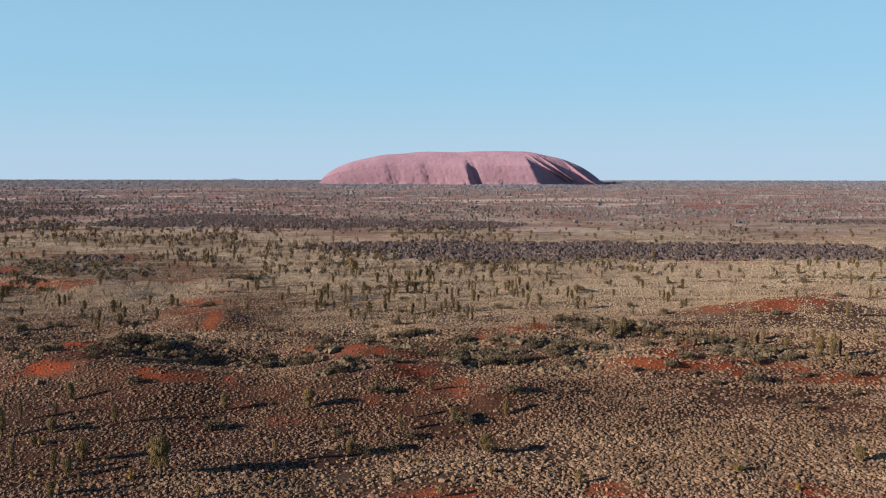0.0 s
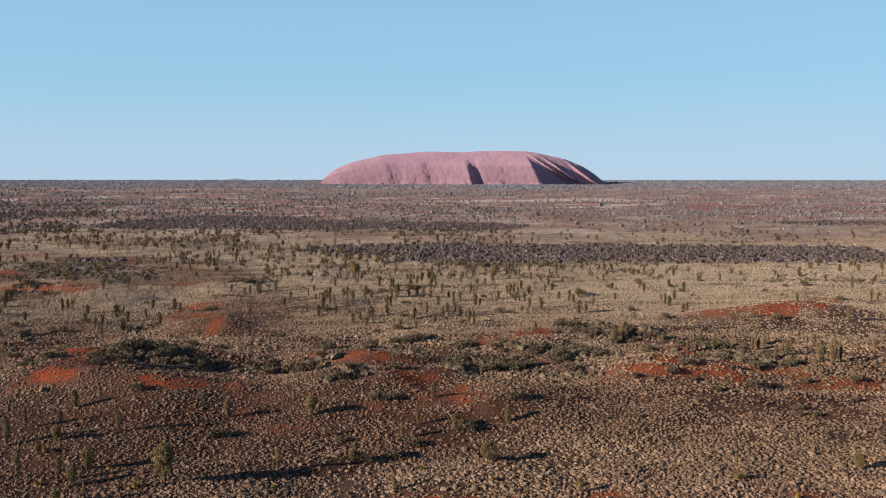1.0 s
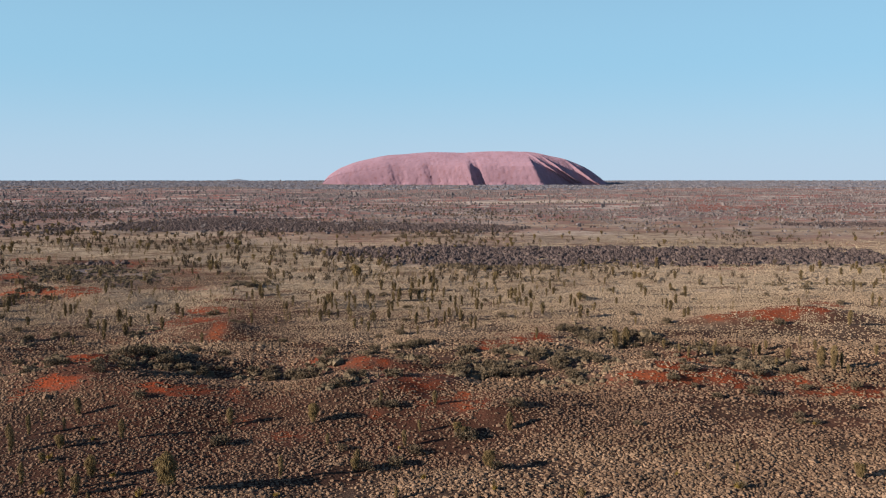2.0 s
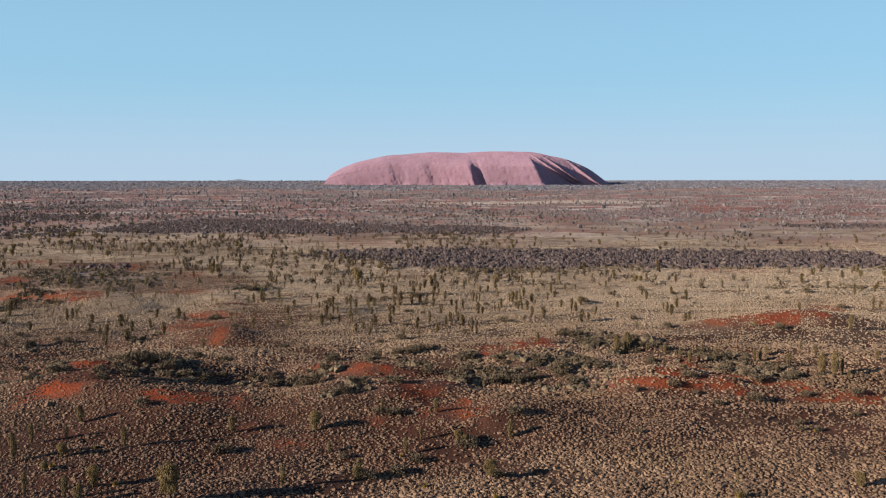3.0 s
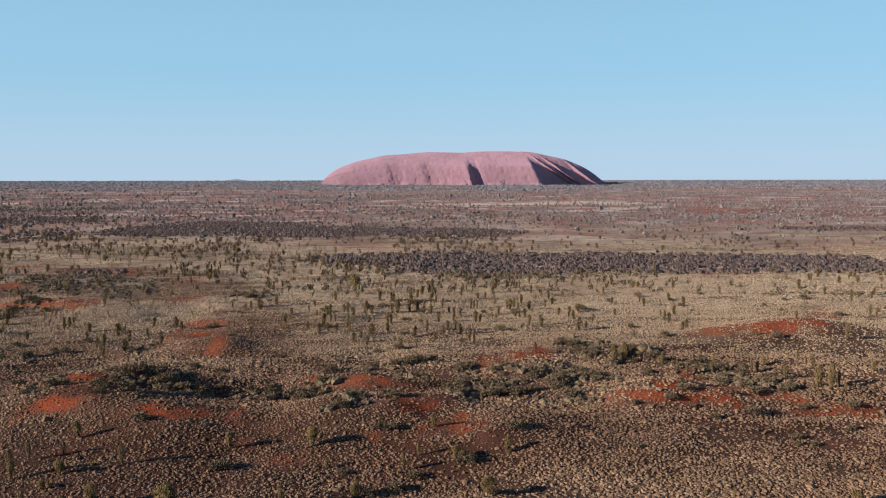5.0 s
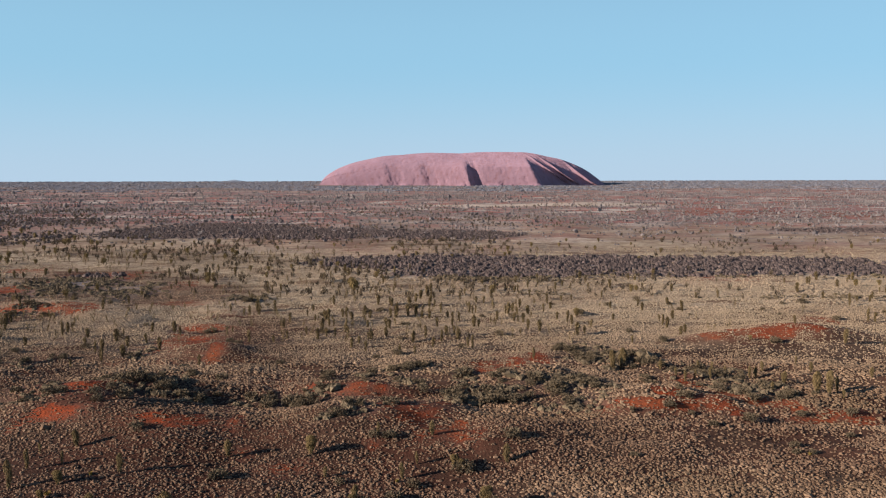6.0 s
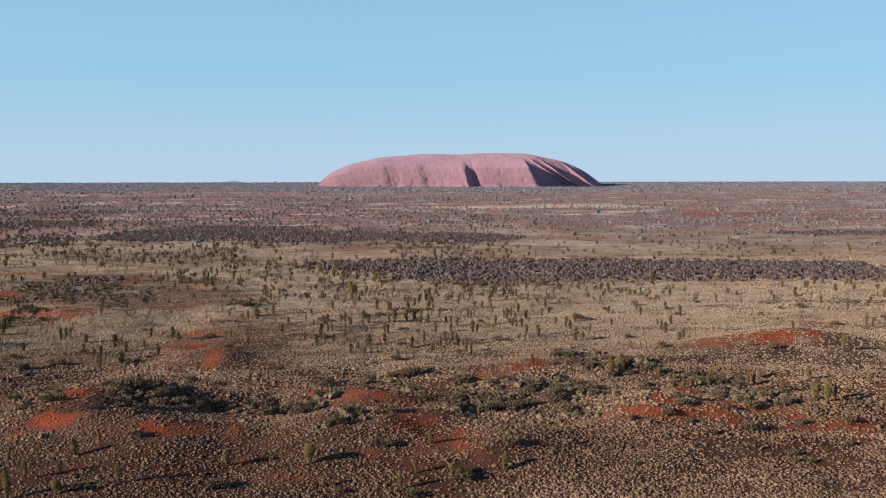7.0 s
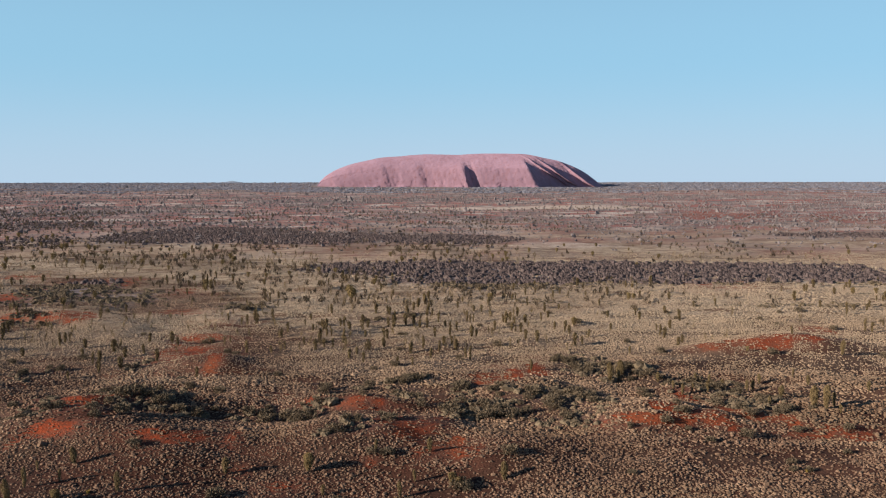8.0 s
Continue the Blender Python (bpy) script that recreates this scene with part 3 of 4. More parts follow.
build_rock()


def build_hill(name, x, y, half, height):
    n, m = 40, 12
    v, f = [], []
    for j in range(m):
        for i in range(n):
            t, r = 2 * math.pi * i / n, j / (m - 1)
            px, py = x + half * r * math.cos(t), y + half * 0.25 * r * math.sin(t)
            v.append((px, py, -4 + (height + 4) * (1 - r) ** 1.2 * (0.8 + 0.5 * float(fbm(np.array([px / 18]), np.array([py / 18]), 7)[0]))))
    for j in range(m - 1):
        for i in range(n):
            a, b = j * n + i, j * n + (i + 1) % n
            f.append((a, a + n, b + n, b))
    tagged(new(name, quick_mesh(name, v, f, HAZED_HILL, True)), "low hill on the far horizon, its grey-blue a painted haze", "hill")


build_hill("distant_hill", -1170, 4890, 80, 7)

# ---- trees and shrubs ----


def tube(points, radii, n=6):
    """A tapered round stem through a few points."""
    v, f = [], []
    for k, (p, r) in enumerate(zip(points, radii)):
        for i in range(n):
            t = 2 * math.pi * i / n
            v.append((p[0] + r * math.cos(t), p[1] + r * math.sin(t), p[2]))
    for k in range(len(points) - 1):
        for i in range(n):
            a, b = k * n + i, k * n + (i + 1) % n
            f += [(a, b, a + n), (b, b + n, a + n)]
    last = (len(points) - 1) * n
    f += [(last, last + i, last + i + 1) for i in range(1, n - 1)]
    return v, f


def joined(pieces):
    v, f = [], []
    for pv, pf in pieces:
        k = len(v)
        v += pv
        f += [tuple(i + k for i in q) for q in pf]
    return v, f


def sprays(centres, count, size, droop, rng, wide=1.0):
    """Many thin leaf sprays round each centre (place, radius, height)."""
    v, f = [], []
    for (cx, cy, cz, r, h) in centres:
        for _ in range(count):
            while True:
                q = np.array([rng.uniform(-1, 1) for _ in range(3)])
                if 0.25 < q @ q < 1:
                    break
            p = np.array((cx, cy, cz)) + q * (r, r, h)
            d = np.array((0.5 * q[0], 0.5 * q[1], rng.uniform(-0.3, 0.6) - droop))
            d = d / np.linalg.norm(d) * size * rng.uniform(0.6, 1.4)
            s = np.cross(d, [rng.uniform(-1, 1) for _ in range(3)])
            s = s / (np.linalg.norm(s) + 1e-6) * size * wide * rng.uniform(0.16, 0.32)
            k = len(v)
            v += [tuple(p - s), tuple(p + s), tuple(p + d + 0.4 * s), tuple(p + d - 0.4 * s)]
            f += [(k, k + 1, k + 2), (k, k + 2, k + 3)]
    return v, f


def young_oak(seed, height, girth, leaves=230, needles=OAK_YOUNG):
    """A pole-shaped young desert oak with feathery hanging needles."""
    rng = random.Random(seed)
    ob = new("young_desert_oak")
    lean = (rng.uniform(-0.15, 0.15), rng.uniform(-0.15, 0.15))
    pts = [(lean[0] * t * t, lean[1] * t * t, height * t) for t in (0, 0.25, 0.5, 0.75, 0.97)]
    pts[0] = (0, 0, -0.4)
    v, f = tube(pts, (0.075, 0.06, 0.05, 0.035, 0.01))
    part("trunk", quick_mesh("trunk", v, f, BARK, True), ob, "thin dark bark trunk")
    centres = []
    for k in range(9):
        t = 0.20 + 0.75 * k / 8
        w = girth * (0.35 + 0.95 * math.sin(math.pi * min(0.97, (t - 0.05) / 0.95) ** 1.9)) * rng.uniform(0.85, 1.15)
        centres.append((lean[0] * t * t + rng.uniform(-0.12, 0.12), lean[1] * t * t + rng.uniform(-0.12, 0.12), height * t, w * 0.5, height * 0.075))
    v, f = sprays(centres, leaves, 0.30 if leaves > 30 else 0.5, 1.0, rng, 0.30 if leaves > 30 else 0.8)
    part("crown", quick_mesh("crown", v, f, needles), ob, "feathery olive-brown needles")
    return ob


def old_oak(seed, height, girth, leaves=420, low=0.22):
    """A grown desert oak: bare lower trunk, spreading limbs, drooping rounded crown."""
    rng = random.Random(seed)
    ob = new("desert_oak")
    fork = height * rng.uniform(low, low + 0.10)
    pieces = [tube([(0, 0, -0.4), (0.04, 0.02, fork * 0.5), (0, 0, fork), (0.05, 0, height * 0.8)], (0.15, 0.12, 0.10, 0.03))]
    centres = [(0.05, 0, height * 0.86, girth * 0.28, height * 0.11)]
    for k in range(9):
        lift = low + 0.14 + (0.72 - low) * (k + rng.random()) / 9
        a, r = 2.4 * k + rng.uniform(-0.3, 0.3), girth * rng.uniform(0.18, 0.40) * (0.12 + 1.0 * lift)
        top = (r * math.cos(a), r * math.sin(a), height * lift)
        pieces.append(tube([(0, 0, fork * 0.95), (top[0] * 0.5, top[1] * 0.5, (fork + top[2]) / 2), top], (0.06, 0.045, 0.015), 5))
        centres.append((*top, girth * (0.10 + 0.13 * lift) * rng.uniform(0.9, 1.2), height * rng.uniform(0.12, 0.18)))
    trunk = part("trunk", quick_mesh("trunk", *pieces[0], BARK, True), ob, "dark furrowed trunk")
    if leaves > 40:
        for limb in pieces[1:]:
            part("limb", quick_mesh("limb", *limb, BARK, True), trunk)
    else:
        v, f = joined(pieces[1:])
        part("fork", quick_mesh("fork", v, f, BARK, True), trunk)
    v, f = sprays(centres, leaves, 0.30 if leaves > 40 else 0.55, 0.8, rng, 0.30 if leaves > 40 else 0.9)
    part("crown", quick_mesh("crown", v, f, OAK_OLD), ob, "drooping dark olive needles")
    return ob


def low_shrub(seed, height, girth):
    """A rounded many-stemmed desert shrub."""
    rng = random.Random(seed)
    ob = new("desert_shrub")
    pieces, centres = [], []
    for k in range(7):
        a, r = 2 * math.pi * k / 7 + rng.uniform(-0.4, 0.4), girth * rng.uniform(0.15, 0.34)
        top = (r * math.cos(a), r * math.sin(a), height * rng.uniform(0.45, 0.78))
        pieces.append(tube([(0.03 * math.cos(a), 0.03 * math.sin(a), -0.3), (top[0] * 0.6, top[1] * 0.6, top[2] * 0.6), top], (0.035, 0.025, 0.01), 4))
        centres.append((*top, girth * rng.uniform(0.16, 0.26), height * rng.uniform(0.18, 0.28)))
        if k % 2:
            centres.append((top[0] * 1.25, top[1] * 1.25, height * 0.25, girth * 0.17, height * 0.2))
    v, f = joined(pieces)
    part("trunk", quick_mesh("trunk", v, f, BARK, True), ob, "short dark trunk forking at the ground")
    v, f = sprays(centres, 46, 0.32, 0.0, rng)
    part("foliage", quick_mesh("foliage", v, f, SHRUB), ob, "dense grey-green leaves")
    return ob


def grass_tuft(seed, height, girth):
    """A loose upright tuft of golden grass blades on a low matted crown."""
    rng = random.Random(seed)
    ob = new("grass_tuft")
    v, f = [], []
    for _ in range(170):
        a, r, t = rng.uniform(0, 2 * math.pi), 0.32 * girth * math.sqrt(rng.random()), rng.uniform(0.05, 0.55)
        h = height * rng.uniform(0.6, 1.1)
        x, y = r * math.cos(a), r * math.sin(a)
        dx, dy = t * h * math.cos(a), t * h * math.sin(a)
        k, w = len(v), 0.035
        v += [(x - w * math.sin(a), y + w * math.cos(a), -0.1), (x + w * math.sin(a), y - w * math.cos(a), -0.1), (x + dx, y + dy, h)]
        f.append((k, k + 1, k + 2))
    part("blades", quick_mesh("blades", v, f, GOLD), ob, "golden-green dry grass blades")
    dv, df = dome(7, 2, 0, rng)
    part("crown", quick_mesh("crown", dv * (0.42 * girth, 0.42 * girth, 0.4 * height), df, SPINIFEX, True), ob, "matted tan grass crown")
    return ob


def plant(models, tags, places, seed):
    """Copies of the models at (x, y, size); the first of each model stands in for one of them."""
    rng = random.Random(seed)
    used = set()
    for x, y, size in places:
        k = rng.randrange(len(models))
        model, base = models[k]
        s = size / base
        m = pose(x, y, float(land(x, y)) - 0.05, rng.uniform(-4, 4), rng.uniform(-4, 4), rng.uniform(0, 360))
        wide = s * rng.uniform(0.85, 1.15)
        if k in used:
            ob = copy_thing(model, m)
        else:
            used.add(k)
            ob = model
            ob.matrix_basis = m
        ob.scale = (wide, wide, s)
        tagged(ob, *tags)
    for k, (model, _) in enumerate(models):
        if k not in used:
            for o in (*model.children_recursive, model):
                bpy.data.objects.remove(o)


# places of plants that stand out: x, y, height in metres
YOUNG_PLACES = [
    (-69.2, 139.5, 3.7), (-68.5, 132.2, 4.9), (-60.9, 119.8, 3.6), (-64.2, 141.5, 2.4), (-64.8, 148.8, 3.2), (-53.0, 137.7, 3.5),
    (-37.5, 146.5, 3.2), (-54.4, 118.3, 3.5), (-51.8, 116.5, 3.1), (-24.5, 123.8, 3.6), (-42.1, 114.3, 1.9), (-47.5, 110.5, 2.2),
    (-31.5, 109.0, 1.8), (-11.7, 152.2, 2.8), (-19.8, 140.1, 2.0), (-6.8, 139.3, 3.0), (-2.1, 153.1, 2.6), (10.8, 144.9, 3.3),
    (-6.9, 116.0, 1.9), (-13.9, 130.0, 3.0), (6.7, 118.5, 1.6), (18.6, 114.3, 2.1), (-4.5, 144.2, 2.3), (-0.2, 110.0, 1.8),
    (43.3, 124.8, 2.1), (80.0, 182.0, 4.8), (81.6, 179.3, 3.3), (58.3, 197.3, 2.6), (39.5, 127.1, 1.2), (71.7, 185.3, 2.0),
]
YOUNG_PLACES += [
    (77.1, 193.3, 1.8), (26.1, 113.0, 1.1), (-70.2, 146.6, 2.0), (74.3, 202.7, 2.7), (62.2, 198.0, 2.9), (68.5, 207.4, 2.5),
    (83.8, 177.3, 2.1), (42.6, 214.9, 3.7), (45.1, 216.4, 4.3),
]
OLD_PLACES = [
    (-38.6, 116.0, 6.1), (6.5, 128.0, 3.6),
]
BUSHY_PLACES = [
    (-52.2, 122.8, 3.6), (-23.0, 146.8, 3.7), (-61.2, 133.2, 2.5), (1.9, 143.4, 2.5), (3.0, 142.6, 2.0), (60.6, 123.1, 2.4),
    (-50.5, 108.8, 2.2), (-14.0, 128.5, 2.2), (-61.6, 127.9, 1.7),
]
FAR_OAK_PLACES = [
    (79.8, 356.5, 2.8), (-182.3, 463.0, 4.0), (-258.1, 597.0, 4.7), (-39.6, 370.0, 5.9), (-234.2, 464.0, 4.9), (-275.5, 568.7, 5.3),
    (-250.5, 542.3, 4.3), (-232.7, 518.2, 4.8), (-203.5, 492.4, 3.9), (-210.6, 544.3, 4.3), (-180.9, 510.2, 4.4), (-156.2, 528.2, 4.2),
    (-152.0, 585.2, 4.7), (-121.1, 503.6, 4.7), (-144.7, 415.1, 2.8), (-181.7, 419.0, 3.3), (-219.1, 464.0, 3.7), (-330.3, 660.0, 5.2),
    (-339.3, 696.4, 5.5), (-305.6, 648.4, 5.2), (-306.7, 674.3, 4.9), (-268.5, 630.6, 4.6), (-232.3, 581.0, 3.9), (-25.4, 494.3, 2.9),
    (-104.7, 382.6, 4.1), (46.0, 297.1, 2.4), (88.0, 245.2, 2.0), (-105.0, 548.3, 3.3), (5.2, 497.8, 2.6), (-120.0, 418.8, 3.1),
]
FAR_OAK_PLACES += [
    (-146.4, 464.0, 3.1),
]
SHRUB_PLACES = [
    (-37.3, 138.1, 1.6), (-12.4, 152.2, 1.2), (-9.8, 151.9, 1.4), (7.6, 130.0, 1.2), (-12.5, 129.2, 1.5), (-17.1, 137.8, 1.2),
    (-8.0, 131.8, 1.2), (-5.1, 136.8, 1.2), (12.3, 151.7, 1.4), (-3.5, 124.8, 0.8), (-31.8, 179.6, 1.9), (-27.5, 177.9, 2.4),
    (-19.9, 159.4, 1.9), (-18.4, 164.0, 1.5), (-16.1, 164.0, 1.5), (-28.0, 204.7, 1.9), (-17.4, 187.7, 1.3), (-4.4, 185.0, 1.7),
    (2.5, 185.5, 1.5), (11.8, 178.2, 2.0), (5.0, 203.3, 1.9), (24.7, 184.4, 1.7), (26.0, 174.7, 1.7), (37.2, 167.0, 1.2),
    (45.2, 168.8, 1.3), (49.5, 178.4, 1.2), (47.1, 198.5, 1.6), (57.8, 191.7, 1.1), (48.9, 166.9, 1.1), (51.7, 162.1, 1.1),
]
SHRUB_PLACES += [
    (59.7, 164.9, 1.5), (33.2, 146.0, 1.0), (63.5, 152.5, 1.1), (62.3, 148.5, 0.9), (76.4, 158.5, 1.0), (64.8, 148.0, 1.0),
    (41.5, 118.6, 0.9), (71.7, 169.1, 1.0), (-68.8, 183.8, 1.8), (-66.2, 184.8, 2.0), (-63.1, 184.7, 1.9), (-59.7, 181.9, 2.2),
    (-51.6, 180.2, 1.9), (-55.6, 153.2, 1.5), (-36.9, 178.1, 1.7), (-41.7, 183.9, 1.5), (3.0, 142.6, 1.7), (3.9, 141.6, 1.5),
    (-67.5, 165.4, 1.3), (-69.3, 177.0, 1.5),
]

TALL_PLACES = [
    (80.4, 182.3, 4.7), (81.7, 179.8, 5.1), (84.0, 181.3, 3.3), (88.7, 205.3, 2.7), (113.1, 240.4, 4.4),
    (46.7, 220.7, 4.6), (44.0, 221.7, 3.7), (63.5, 212.2, 3.0), (55.8, 196.3, 2.8), (54.2, 213.0, 2.8),
    (72.6, 201.7, 3.1), (76.5, 191.3, 3.0), (79.0, 211.0, 2.7), (54.9, 248.6, 2.6), (66.2, 210.2, 3.3),
    (54.3, 198.8, 2.3), (88.3, 213.6, 2.5), (99.6, 197.8, 2.6), (26.2, 175.2, 1.6), (24.1, 181.5, 1.9),
]
SLIM_PLACES = [
    (-115.1, 258.5, 4.2), (-116.9, 266.4, 3.5), (-102.4, 244.1, 2.9), (-95.5, 238.9, 3.1), (-106.7, 256.4, 3.0),
    (-83.5, 265.9, 3.8), (-80.0, 260.2, 3.0), (-90.0, 264.5, 3.1), (-91.6, 247.3, 3.2), (-98.1, 258.2, 2.5),
    (105.4, 256.7, 2.7), (140.2, 282.7, 4.4), (141.3, 280.5, 3.6), (-96.0, 219.2, 2.3), (-37.2, 253.4, 3.6),
    (-35.2, 256.9, 3.0), (-40.4, 318.4, 3.7), (-29.2, 261.9, 2.7), (-24.1, 318.4, 3.7), (-16.2, 295.0, 4.6),
    (-12.4, 298.0, 4.3), (-9.6, 299.8, 3.5), (-18.1, 295.3, 3.5), (-5.3, 255.7, 4.0), (-3.0, 245.8, 3.2),
    (-0.6, 252.6, 3.6), (3.1, 285.7, 3.7), (5.3, 287.2, 3.4), (15.2, 324.9, 3.0), (12.4, 325.2, 2.5),
]
SLIM_PLACES += [
    (43.5, 263.9, 2.7), (71.8, 316.9, 2.9), (62.6, 340.2, 3.1), (34.0, 338.7, 3.1), (-51.3, 275.4, 3.2),
    (-42.0, 262.4, 2.7), (-22.4, 255.1, 2.3), (-75.6, 368.3, 3.8), (-71.0, 357.5, 3.3), (-68.3, 361.8, 3.3),
]
ROUND_PLACES = [
    (-37.4, 359.8, 6.1), (-31.2, 401.7, 3.7), (-108.1, 395.2, 4.6), (45.4, 293.3, 3.4), (77.2, 353.3, 3.7),
    (-228.4, 627.6, 3.3), (-255.4, 583.7, 5.3), (-178.8, 499.6, 3.2), (-156.3, 528.2, 4.1), (-251.2, 499.1, 4.5),
    (-172.6, 500.6, 3.9), (-129.0, 529.2, 4.1), (-238.1, 586.0, 4.6), (-311.7, 695.4, 4.5), (-81.8, 399.2, 3.6),
]
TUFT_PLACES = [
    (41.1, 118.1, 1.0), (-3.4, 124.3, 0.8), (-49.1, 123.3, 0.9), (-42.5, 115.3, 1.0), (64.3, 147.7, 0.7),
    (-61.1, 129.2, 0.9), (-57.4, 136.5, 0.7), (34.2, 124.6, 0.6), (6.8, 118.3, 0.9), (47.0, 111.8, 0.9),
    (-56.7, 117.0, 0.9), (-7.7, 138.3, 0.7), (-23.8, 116.5, 0.7), (18.9, 117.0, 0.8),
]

rng = np.random.default_rng(5)


def random_places(y0, y1, count, sizes, mask=None, clumpy=None):
    out = []
    while len(out) < count:
        x, y = wedge(y0, y1, 4 * count / (1.1 * y1 * (y1 - y0)) + 1e-6, rng, 0.53, 4)
        keep = rng.random(len(x)) < 1.0
        if clumpy is not None:
            keep &= rng.random(len(x)) < np.clip((fbm(x / clumpy, y / clumpy, 131, 3) - 0.42) / 0.2, 0.03, 1)
        if mask is not None:
            keep &= rng.random(len(x)) < mask(x, y)
        for a, b in zip(x[keep], y[keep]):
            out.append((float(a), float(b), float(rng.uniform(*sizes))))
    return out[:count]


def open_grass(x, y):
    return (1 - np.clip(thicket_at(x, y), 0, 1)) * (1 - 0.9 * np.clip(sand_at(x, y), 0, 1)) * (1 - 0.65 * np.clip(spots(x, y, BROWN_SHADED, 1.3, 85), 0, 1))


young = [(young_oak(200 + k, h, g), h) for k, (h, g) in enumerate(((3.6, 0.85), (4.0, 0.75), (3.2, 1.0), (4.4, 0.8), (3.0, 0.7)))]
YOUNG_TAG = ("slender young desert oak with feathery olive needles in spinifex", "tree", "young desert oaks on the plain")
plant(young, YOUNG_TAG, YOUNG_PLACES + TALL_PLACES, 1)
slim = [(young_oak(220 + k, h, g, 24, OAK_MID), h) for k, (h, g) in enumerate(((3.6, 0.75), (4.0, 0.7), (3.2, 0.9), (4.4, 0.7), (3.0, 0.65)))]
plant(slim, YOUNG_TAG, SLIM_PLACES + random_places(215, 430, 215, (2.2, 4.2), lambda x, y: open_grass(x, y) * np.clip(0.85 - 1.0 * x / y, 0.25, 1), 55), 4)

old = [(old_oak(300 + k, h, g), h) for k, (h, g) in enumerate(((4.2, 2.2), (4.6, 2.5), (3.8, 2.4)))]
plant(old, ("grown desert oak with dark trunk and drooping rounded crown", "tree", "grown desert oaks on the plain"),
      OLD_PLACES, 2)
bushy = [(old_oak(340 + k, h, g, 420, 0.10), h) for k, (h, g) in enumerate(((3.6, 2.9), (3.2, 2.8), (3.8, 2.7)))]
plant(bushy, ("bushy desert oak with dense low olive crown", "tree", "bushy desert oaks on the plain"), BUSHY_PLACES, 6)
round_oak = [(old_oak(320 + k, h, g, 30, 0.2), h) for k, (h, g) in enumerate(((4.2, 2.4), (4.6, 2.7), (3.8, 2.3)))]
plant(round_oak, ("grown desert oak with dark trunk and drooping rounded crown", "tree", "grown desert oaks on the plain"),
      FAR_OAK_PLACES + ROUND_PLACES + random_places(330, 620, 50, (2.4, 4.2), open_grass, 90), 5)

shrubs = [(low_shrub(400 + k, h, g), h) for k, (h, g) in enumerate(((1.6, 3.1), (1.4, 2.6), (1.9, 2.9), (1.2, 2.7)))]
plant(shrubs, ("rounded grey-green desert shrub on sandy ground", "shrub", "grey-green shrubs on the dunes"),
      SHRUB_PLACES + random_places(165, 330, 230, (0.8, 1.8), lambda x, y: 0.02 + thicket_at(x, y)), 3)

tufts = [(grass_tuft(450 + k, h, g), h) for k, (h, g) in enumerate(((0.9, 1.0), (0.8, 1.1), (1.0, 0.9)))]
plant(tufts, ("golden-green grass tuft among dry spinifex hummocks", "grass tuft", "golden grass tufts"), TUFT_PLACES, 7)

# ---- thickets, woods and grass that nobody could count ----


def stuff(name, me, label, category):
    tagged(new(name, me), label, category, kind="stuff")


def leafy(seed, boughs, leaves, size, low=0.25):
    """An open bush: loose leaf sprays gathered on a few boughs, in a unit size."""
    r = random.Random(seed)
    v, f = [], []
    for _ in range(boughs):
        c = (r.uniform(-0.55, 0.55), r.uniform(-0.55, 0.55), r.uniform(low, 0.72))
        for _ in range(leaves):
            q = [c[k] + r.gauss(0, s) for k, s in enumerate((0.26, 0.26, 0.15))]
            q[2] = max(q[2], 0.05)
            k = len(v)
            for _ in range(3):
                v.append(tuple(q[n] + r.uniform(-size, size) for n in range(3)))
            f.append((k, k + 1, k + 2))
    return np.array(v), np.array(f)


def rounded(seed, lobes, sides, leaves, size):
    """A rounded bush: a few ragged leafy domes grown into one another, with loose sprays, in a unit size."""
    r = random.Random(seed)
    v, f = [], []
    for k in range(lobes):
        s = 1.0 if lobes == 1 else r.uniform(0.45, 0.72)
        t, d = 2 * math.pi * (k + r.uniform(-0.3, 0.3)) / lobes, 0 if lobes == 1 else r.uniform(0.3, 0.6)
        dv, df = dome(sides, 2, 0, r)
        n = len(v)
        v += [(d * math.cos(t) + s * p[0], d * math.sin(t) + s * p[1], s * p[2] * 1.25) for p in dv.tolist()]
        f += [tuple(i + n for i in q) for q in df.tolist()]
    for _ in range(leaves):
        t, w = r.uniform(0, 2 * math.pi), r.uniform(0.1, 1.45)
        c = (0.95 * math.cos(t) * math.cos(w), 0.95 * math.sin(t) * math.cos(w), 0.9 * math.sin(w))
        n = len(v)
        for _ in range(3):
            v.append(tuple(c[i] + r.uniform(-size, size) for i in range(3)))
        f.append((n, n + 1, n + 2))
    return np.array(v), np.array(f)


mulga_forms = [rounded(500 + k, 3, 4, 6, 0.16) for k in range(8)]
x, y = wedge(405, 1000, 0.16, rng, 0.58, 10)
k = rng.random(len(x)) < np.clip(thicket_at(x, y), 0, 1)
x, y = spread_out(x[k], y[k], 1.75)
size = 0.65 + 0.9 * np.exp(rng.normal(0, 0.28, len(x)))
stuff("mulga_thicket", scatter_mesh("mulga_thicket", mulga_forms, x, y, size * 0.82, size, MULGA, rng, smooth=True, rough=0.2), "dense dark grey-brown mulga scrub covering the flats", "scrub")

low_bush = [rounded(560 + k, 5, 5, 45, 0.15) for k in range(8)]
x, y = wedge(150, 410, 0.7, rng, 0.56, 8)
k = rng.random(len(x)) < 1.1 * np.clip(thicket_at(x, y), 0, 1) ** 1.5 * np.clip((fbm(x / 9, y / 9, 181, 3) - 0.34) / 0.2, 0.05, 1)
x, y = spread_out(x[k], y[k], 1.5)
size = 0.66 * np.exp(rng.normal(0, 0.30, len(x)))
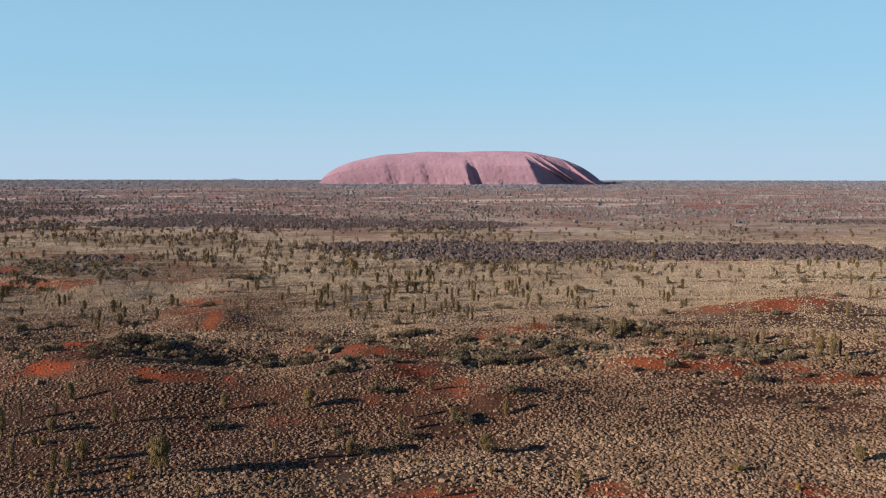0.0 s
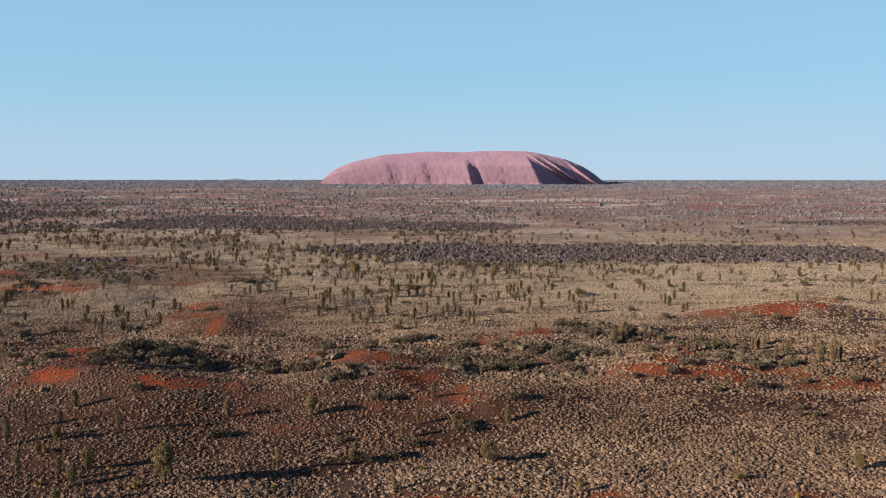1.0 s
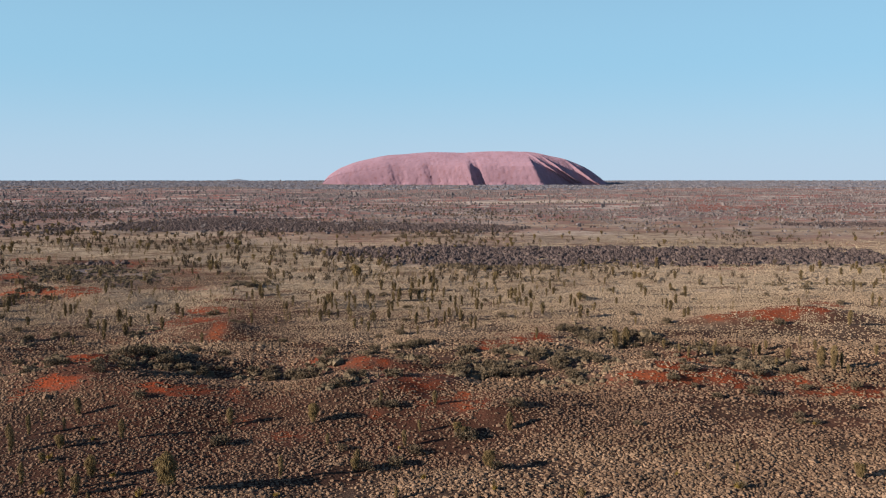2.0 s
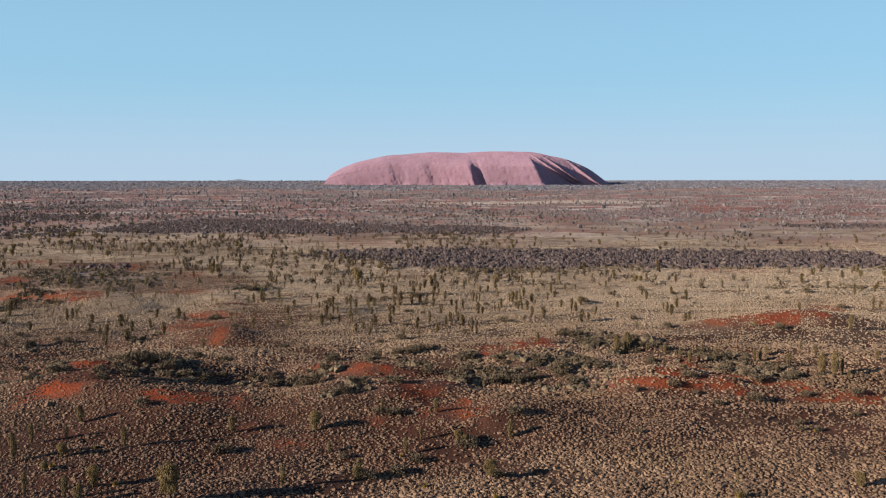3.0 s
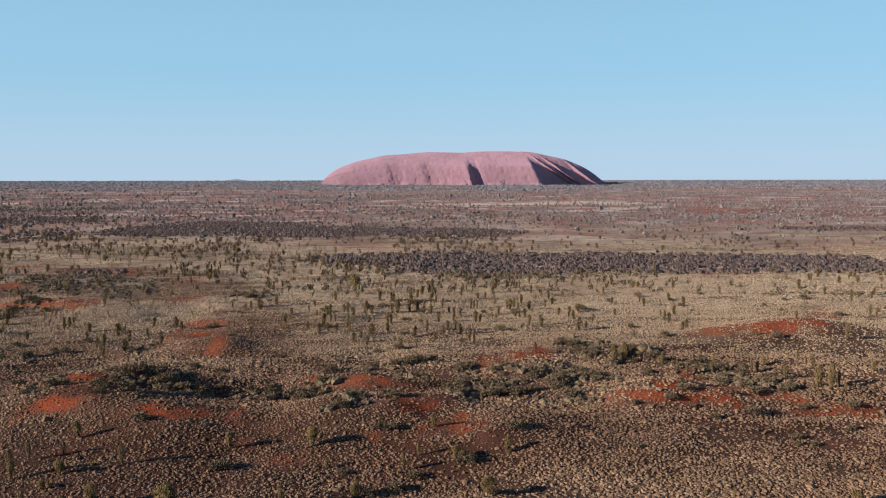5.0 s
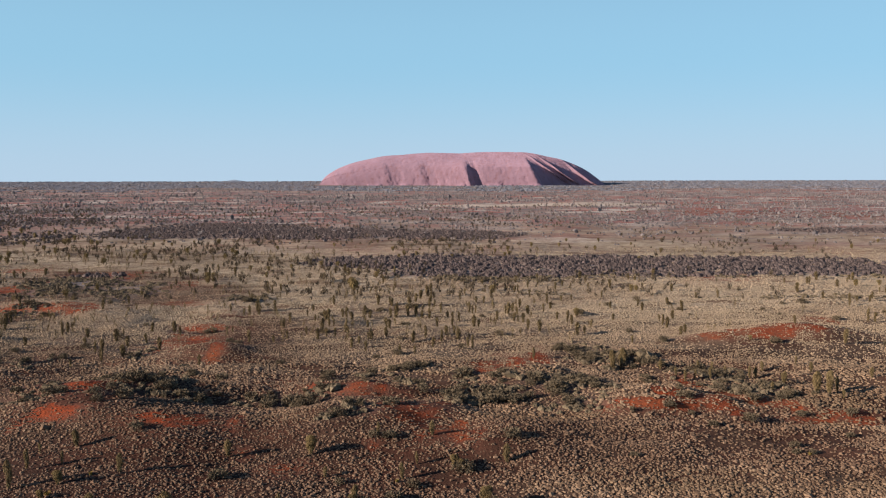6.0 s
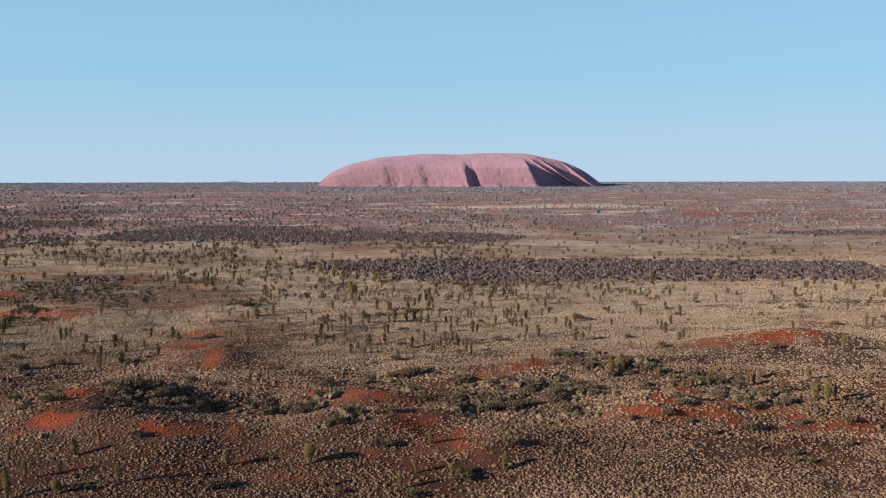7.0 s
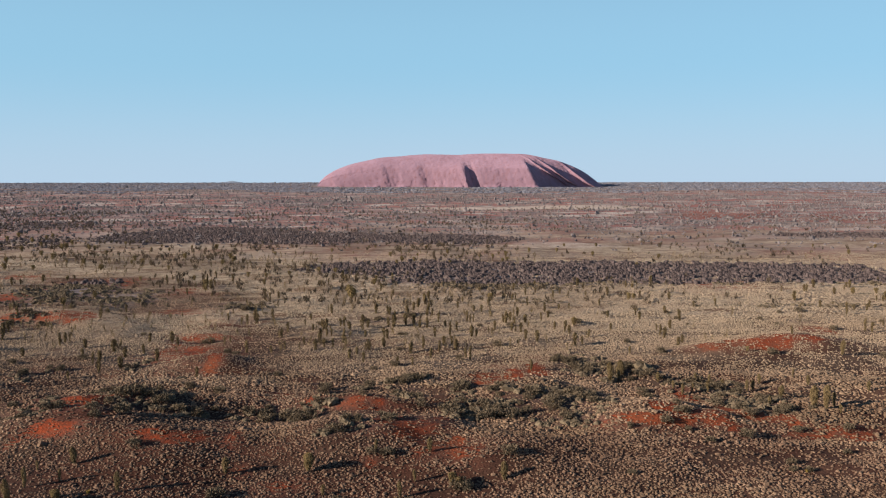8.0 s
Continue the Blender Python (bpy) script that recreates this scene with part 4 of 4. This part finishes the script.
stuff("low_scrub", scatter_mesh("low_scrub", low_bush, x, y, size * 1.05, size * 0.95, SHRUB, rng, rough=0.3), "low grey-green scrub in the hollows of the dunes", "scrub")

pole_forms = [leafy(580 + k, 6, 10, 0.17, 0.15) for k in range(6)]
x, y = wedge(250, 560, 0.014, rng, 0.54, 6)
k = rng.random(len(x)) < open_grass(x, y) * np.clip((fbm(x / 45, y / 45, 191, 3) - 0.40) / 0.2, 0.04, 1) * np.clip(0.75 - 1.1 * x / y, 0.2, 1)
x, y = x[k], y[k]
size = rng.uniform(2.0, 4.0, len(x))
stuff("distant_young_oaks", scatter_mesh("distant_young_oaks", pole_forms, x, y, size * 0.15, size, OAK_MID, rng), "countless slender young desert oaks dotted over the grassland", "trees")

far_forms = [leafy(520 + k, 4, 9, 0.26, 0.42) for k in range(6)]
wood_forms = [rounded(540 + k, 2, 4, 2, 0.25) for k in range(6)]
speck_forms = [rounded(550 + k, 1, 4, 1, 0.3) for k in range(6)]
x, y = wedge(330, 1300, 0.019, rng, 0.56, 20)
k = rng.random(len(x)) < open_grass(x, y) * np.clip((fbm(x / 90, y / 90, 141, 3) - 0.36) / 0.2, 0.05, 1) * np.clip(0.9 - 1.5 * x / y, 0.15, 1) * np.where(y > 620, 0.35, 1.0)
x, y = x[k], y[k]
size = rng.uniform(1.7, 3.8, len(x))
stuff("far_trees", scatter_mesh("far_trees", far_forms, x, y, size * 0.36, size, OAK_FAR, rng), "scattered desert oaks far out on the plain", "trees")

places = []
for y0, y1, density in ((580, 1100, 0.024), (1100, 2100, 0.013), (2100, 4850, 0.0016)):
    x, y = wedge(y0, y1, density, rng, 0.56, 40)
    k = rng.random(len(x)) < np.clip(0.42 + far_scrub_at(x, y), 0, 1) * (1 - 0.85 * np.clip(spots(x, y, PALE, 0.7, 81), 0, 1)) * np.clip((y - 540) / 250, 0, 1)
    k &= ~((np.abs(x - 86) < 690) & (y > 3820) & (y < 4600))
    places.append((x[k], y[k]))
x, y = np.concatenate([q[0] for q in places]), np.concatenate([q[1] for q in places])
size = 1.35 * np.exp(rng.normal(0, 0.38, len(x))) * np.where(y > 2100, 1.4, 1.0)
for name, k, forms, label in (("far_woodland", y < 1100, wood_forms, "grey low scrub dotted over the red plain, with haze in its colour"),
                              ("distant_scrub", y >= 1100, speck_forms, "grey scrub and woodland towards the rock, with haze in its colour")):
    stuff(name, scatter_mesh(name, forms, x[k], y[k], size[k] * 0.75, size[k], GREY_WOOD_HAZED, rng), label, "woodland")

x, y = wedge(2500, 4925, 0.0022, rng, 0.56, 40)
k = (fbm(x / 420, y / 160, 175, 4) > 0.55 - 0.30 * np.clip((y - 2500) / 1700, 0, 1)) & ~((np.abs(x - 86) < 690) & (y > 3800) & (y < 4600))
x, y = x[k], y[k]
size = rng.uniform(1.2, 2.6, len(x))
stuff("horizon_woodland", scatter_mesh("horizon_woodland", speck_forms, x, y, size * 4.2, size, HAZED_WOOD, rng), "woodland strip along the horizon, tinted blue-grey as distance haze", "woodland")


def tussocks(name, y0, y1, density, gap, templates, radius, label, fade=None, opening=(0.535, 6), soft=False):
    x, y = wedge(y0, y1, density, rng, *opening)
    x, y = spread_out(x, y, gap)
    bare = np.clip((sand_at(x, y) + 1.7 * (fbm(x / 4, y / 2.5, 155, 3) - 0.5) - 0.45) / 0.35, 0, 1)
    bare = bare * np.clip((sand_at(x, y) - 0.45) / 0.25, 0, 1)
    patchy = np.clip((fbm(x / 14, y / 14, 151, 3) - 0.26) / 0.18, 0.35, 1)
    brown = spots(x, y, BROWN_SHADED, 1.3, 85)
    chance = (1 - np.where(x < 0, 0.46, 0.60) * bare) * (1 - 0.30 * brown) * patchy * (1 - 0.72 * np.clip(thicket_at(x, y), 0, 1))
    if fade:
        chance = chance * fade(y)
    k = rng.random(len(x)) < chance
    x, y = x[k], y[k]
    r = radius * np.exp(rng.normal(0, 0.29, len(x))) * (1 - 0.22 * bare[k]) * (1 - 0.16 * brown[k])
    green = (1 - 0.85 * brown[k]) * np.clip((y - 190) / 110, 0, 1) * np.clip(0.4 + 1.2 * fbm(x / 50, y / 50, 161, 2), 0, 1)
    stuff(name, scatter_mesh(name, templates, x, y, r, r * rng.uniform(0.55, 1.0, len(x)) * np.where(y > 310, 0.65, np.where(y > 225, 0.9, 1.0)), SPINIFEX, rng, {"green": green, "brown": brown[k]}, smooth=soft, rough=0.34), label, "grass")


py_rng = random.Random(9)
near_forms = [dome(6, 2, 3, py_rng) for _ in range(8)]
mid_forms = [dome(5, 2, 2, py_rng) for _ in range(8)]
open_forms = [dome(6, 2, 30, py_rng) for _ in range(8)]
low_forms = [dome(5, 1, 2, py_rng) for _ in range(8)]
far_tussock = [dome(5, 1, 1, py_rng) for _ in range(6)]
tussocks("spinifex_behind", -25, 98, 0.55, 0.9, open_forms, 0.27, "dry tan spinifex hummocks on red soil", None, (-0.001, 55))
tussocks("spinifex_near", 98, 165, 9.5, 0.45, near_forms, 0.235, "dry tan spinifex hummocks packed over red soil")
tussocks("spinifex_middle", 165, 225, 6.5, 0.52, mid_forms, 0.262, "dry olive-tan spinifex hummocks over the dunes and flats")
tussocks("spinifex_beyond", 225, 310, 6.0, 0.54, low_forms, 0.270, "pale olive-tan spinifex hummocks beyond the dunes")
tussocks("spinifex_far", 310, 570, 2.5, 0.86, far_tussock, 0.42, "pale olive spinifex grassland stretching away", lambda y: np.clip((600 - y) / 250, 0, 1))
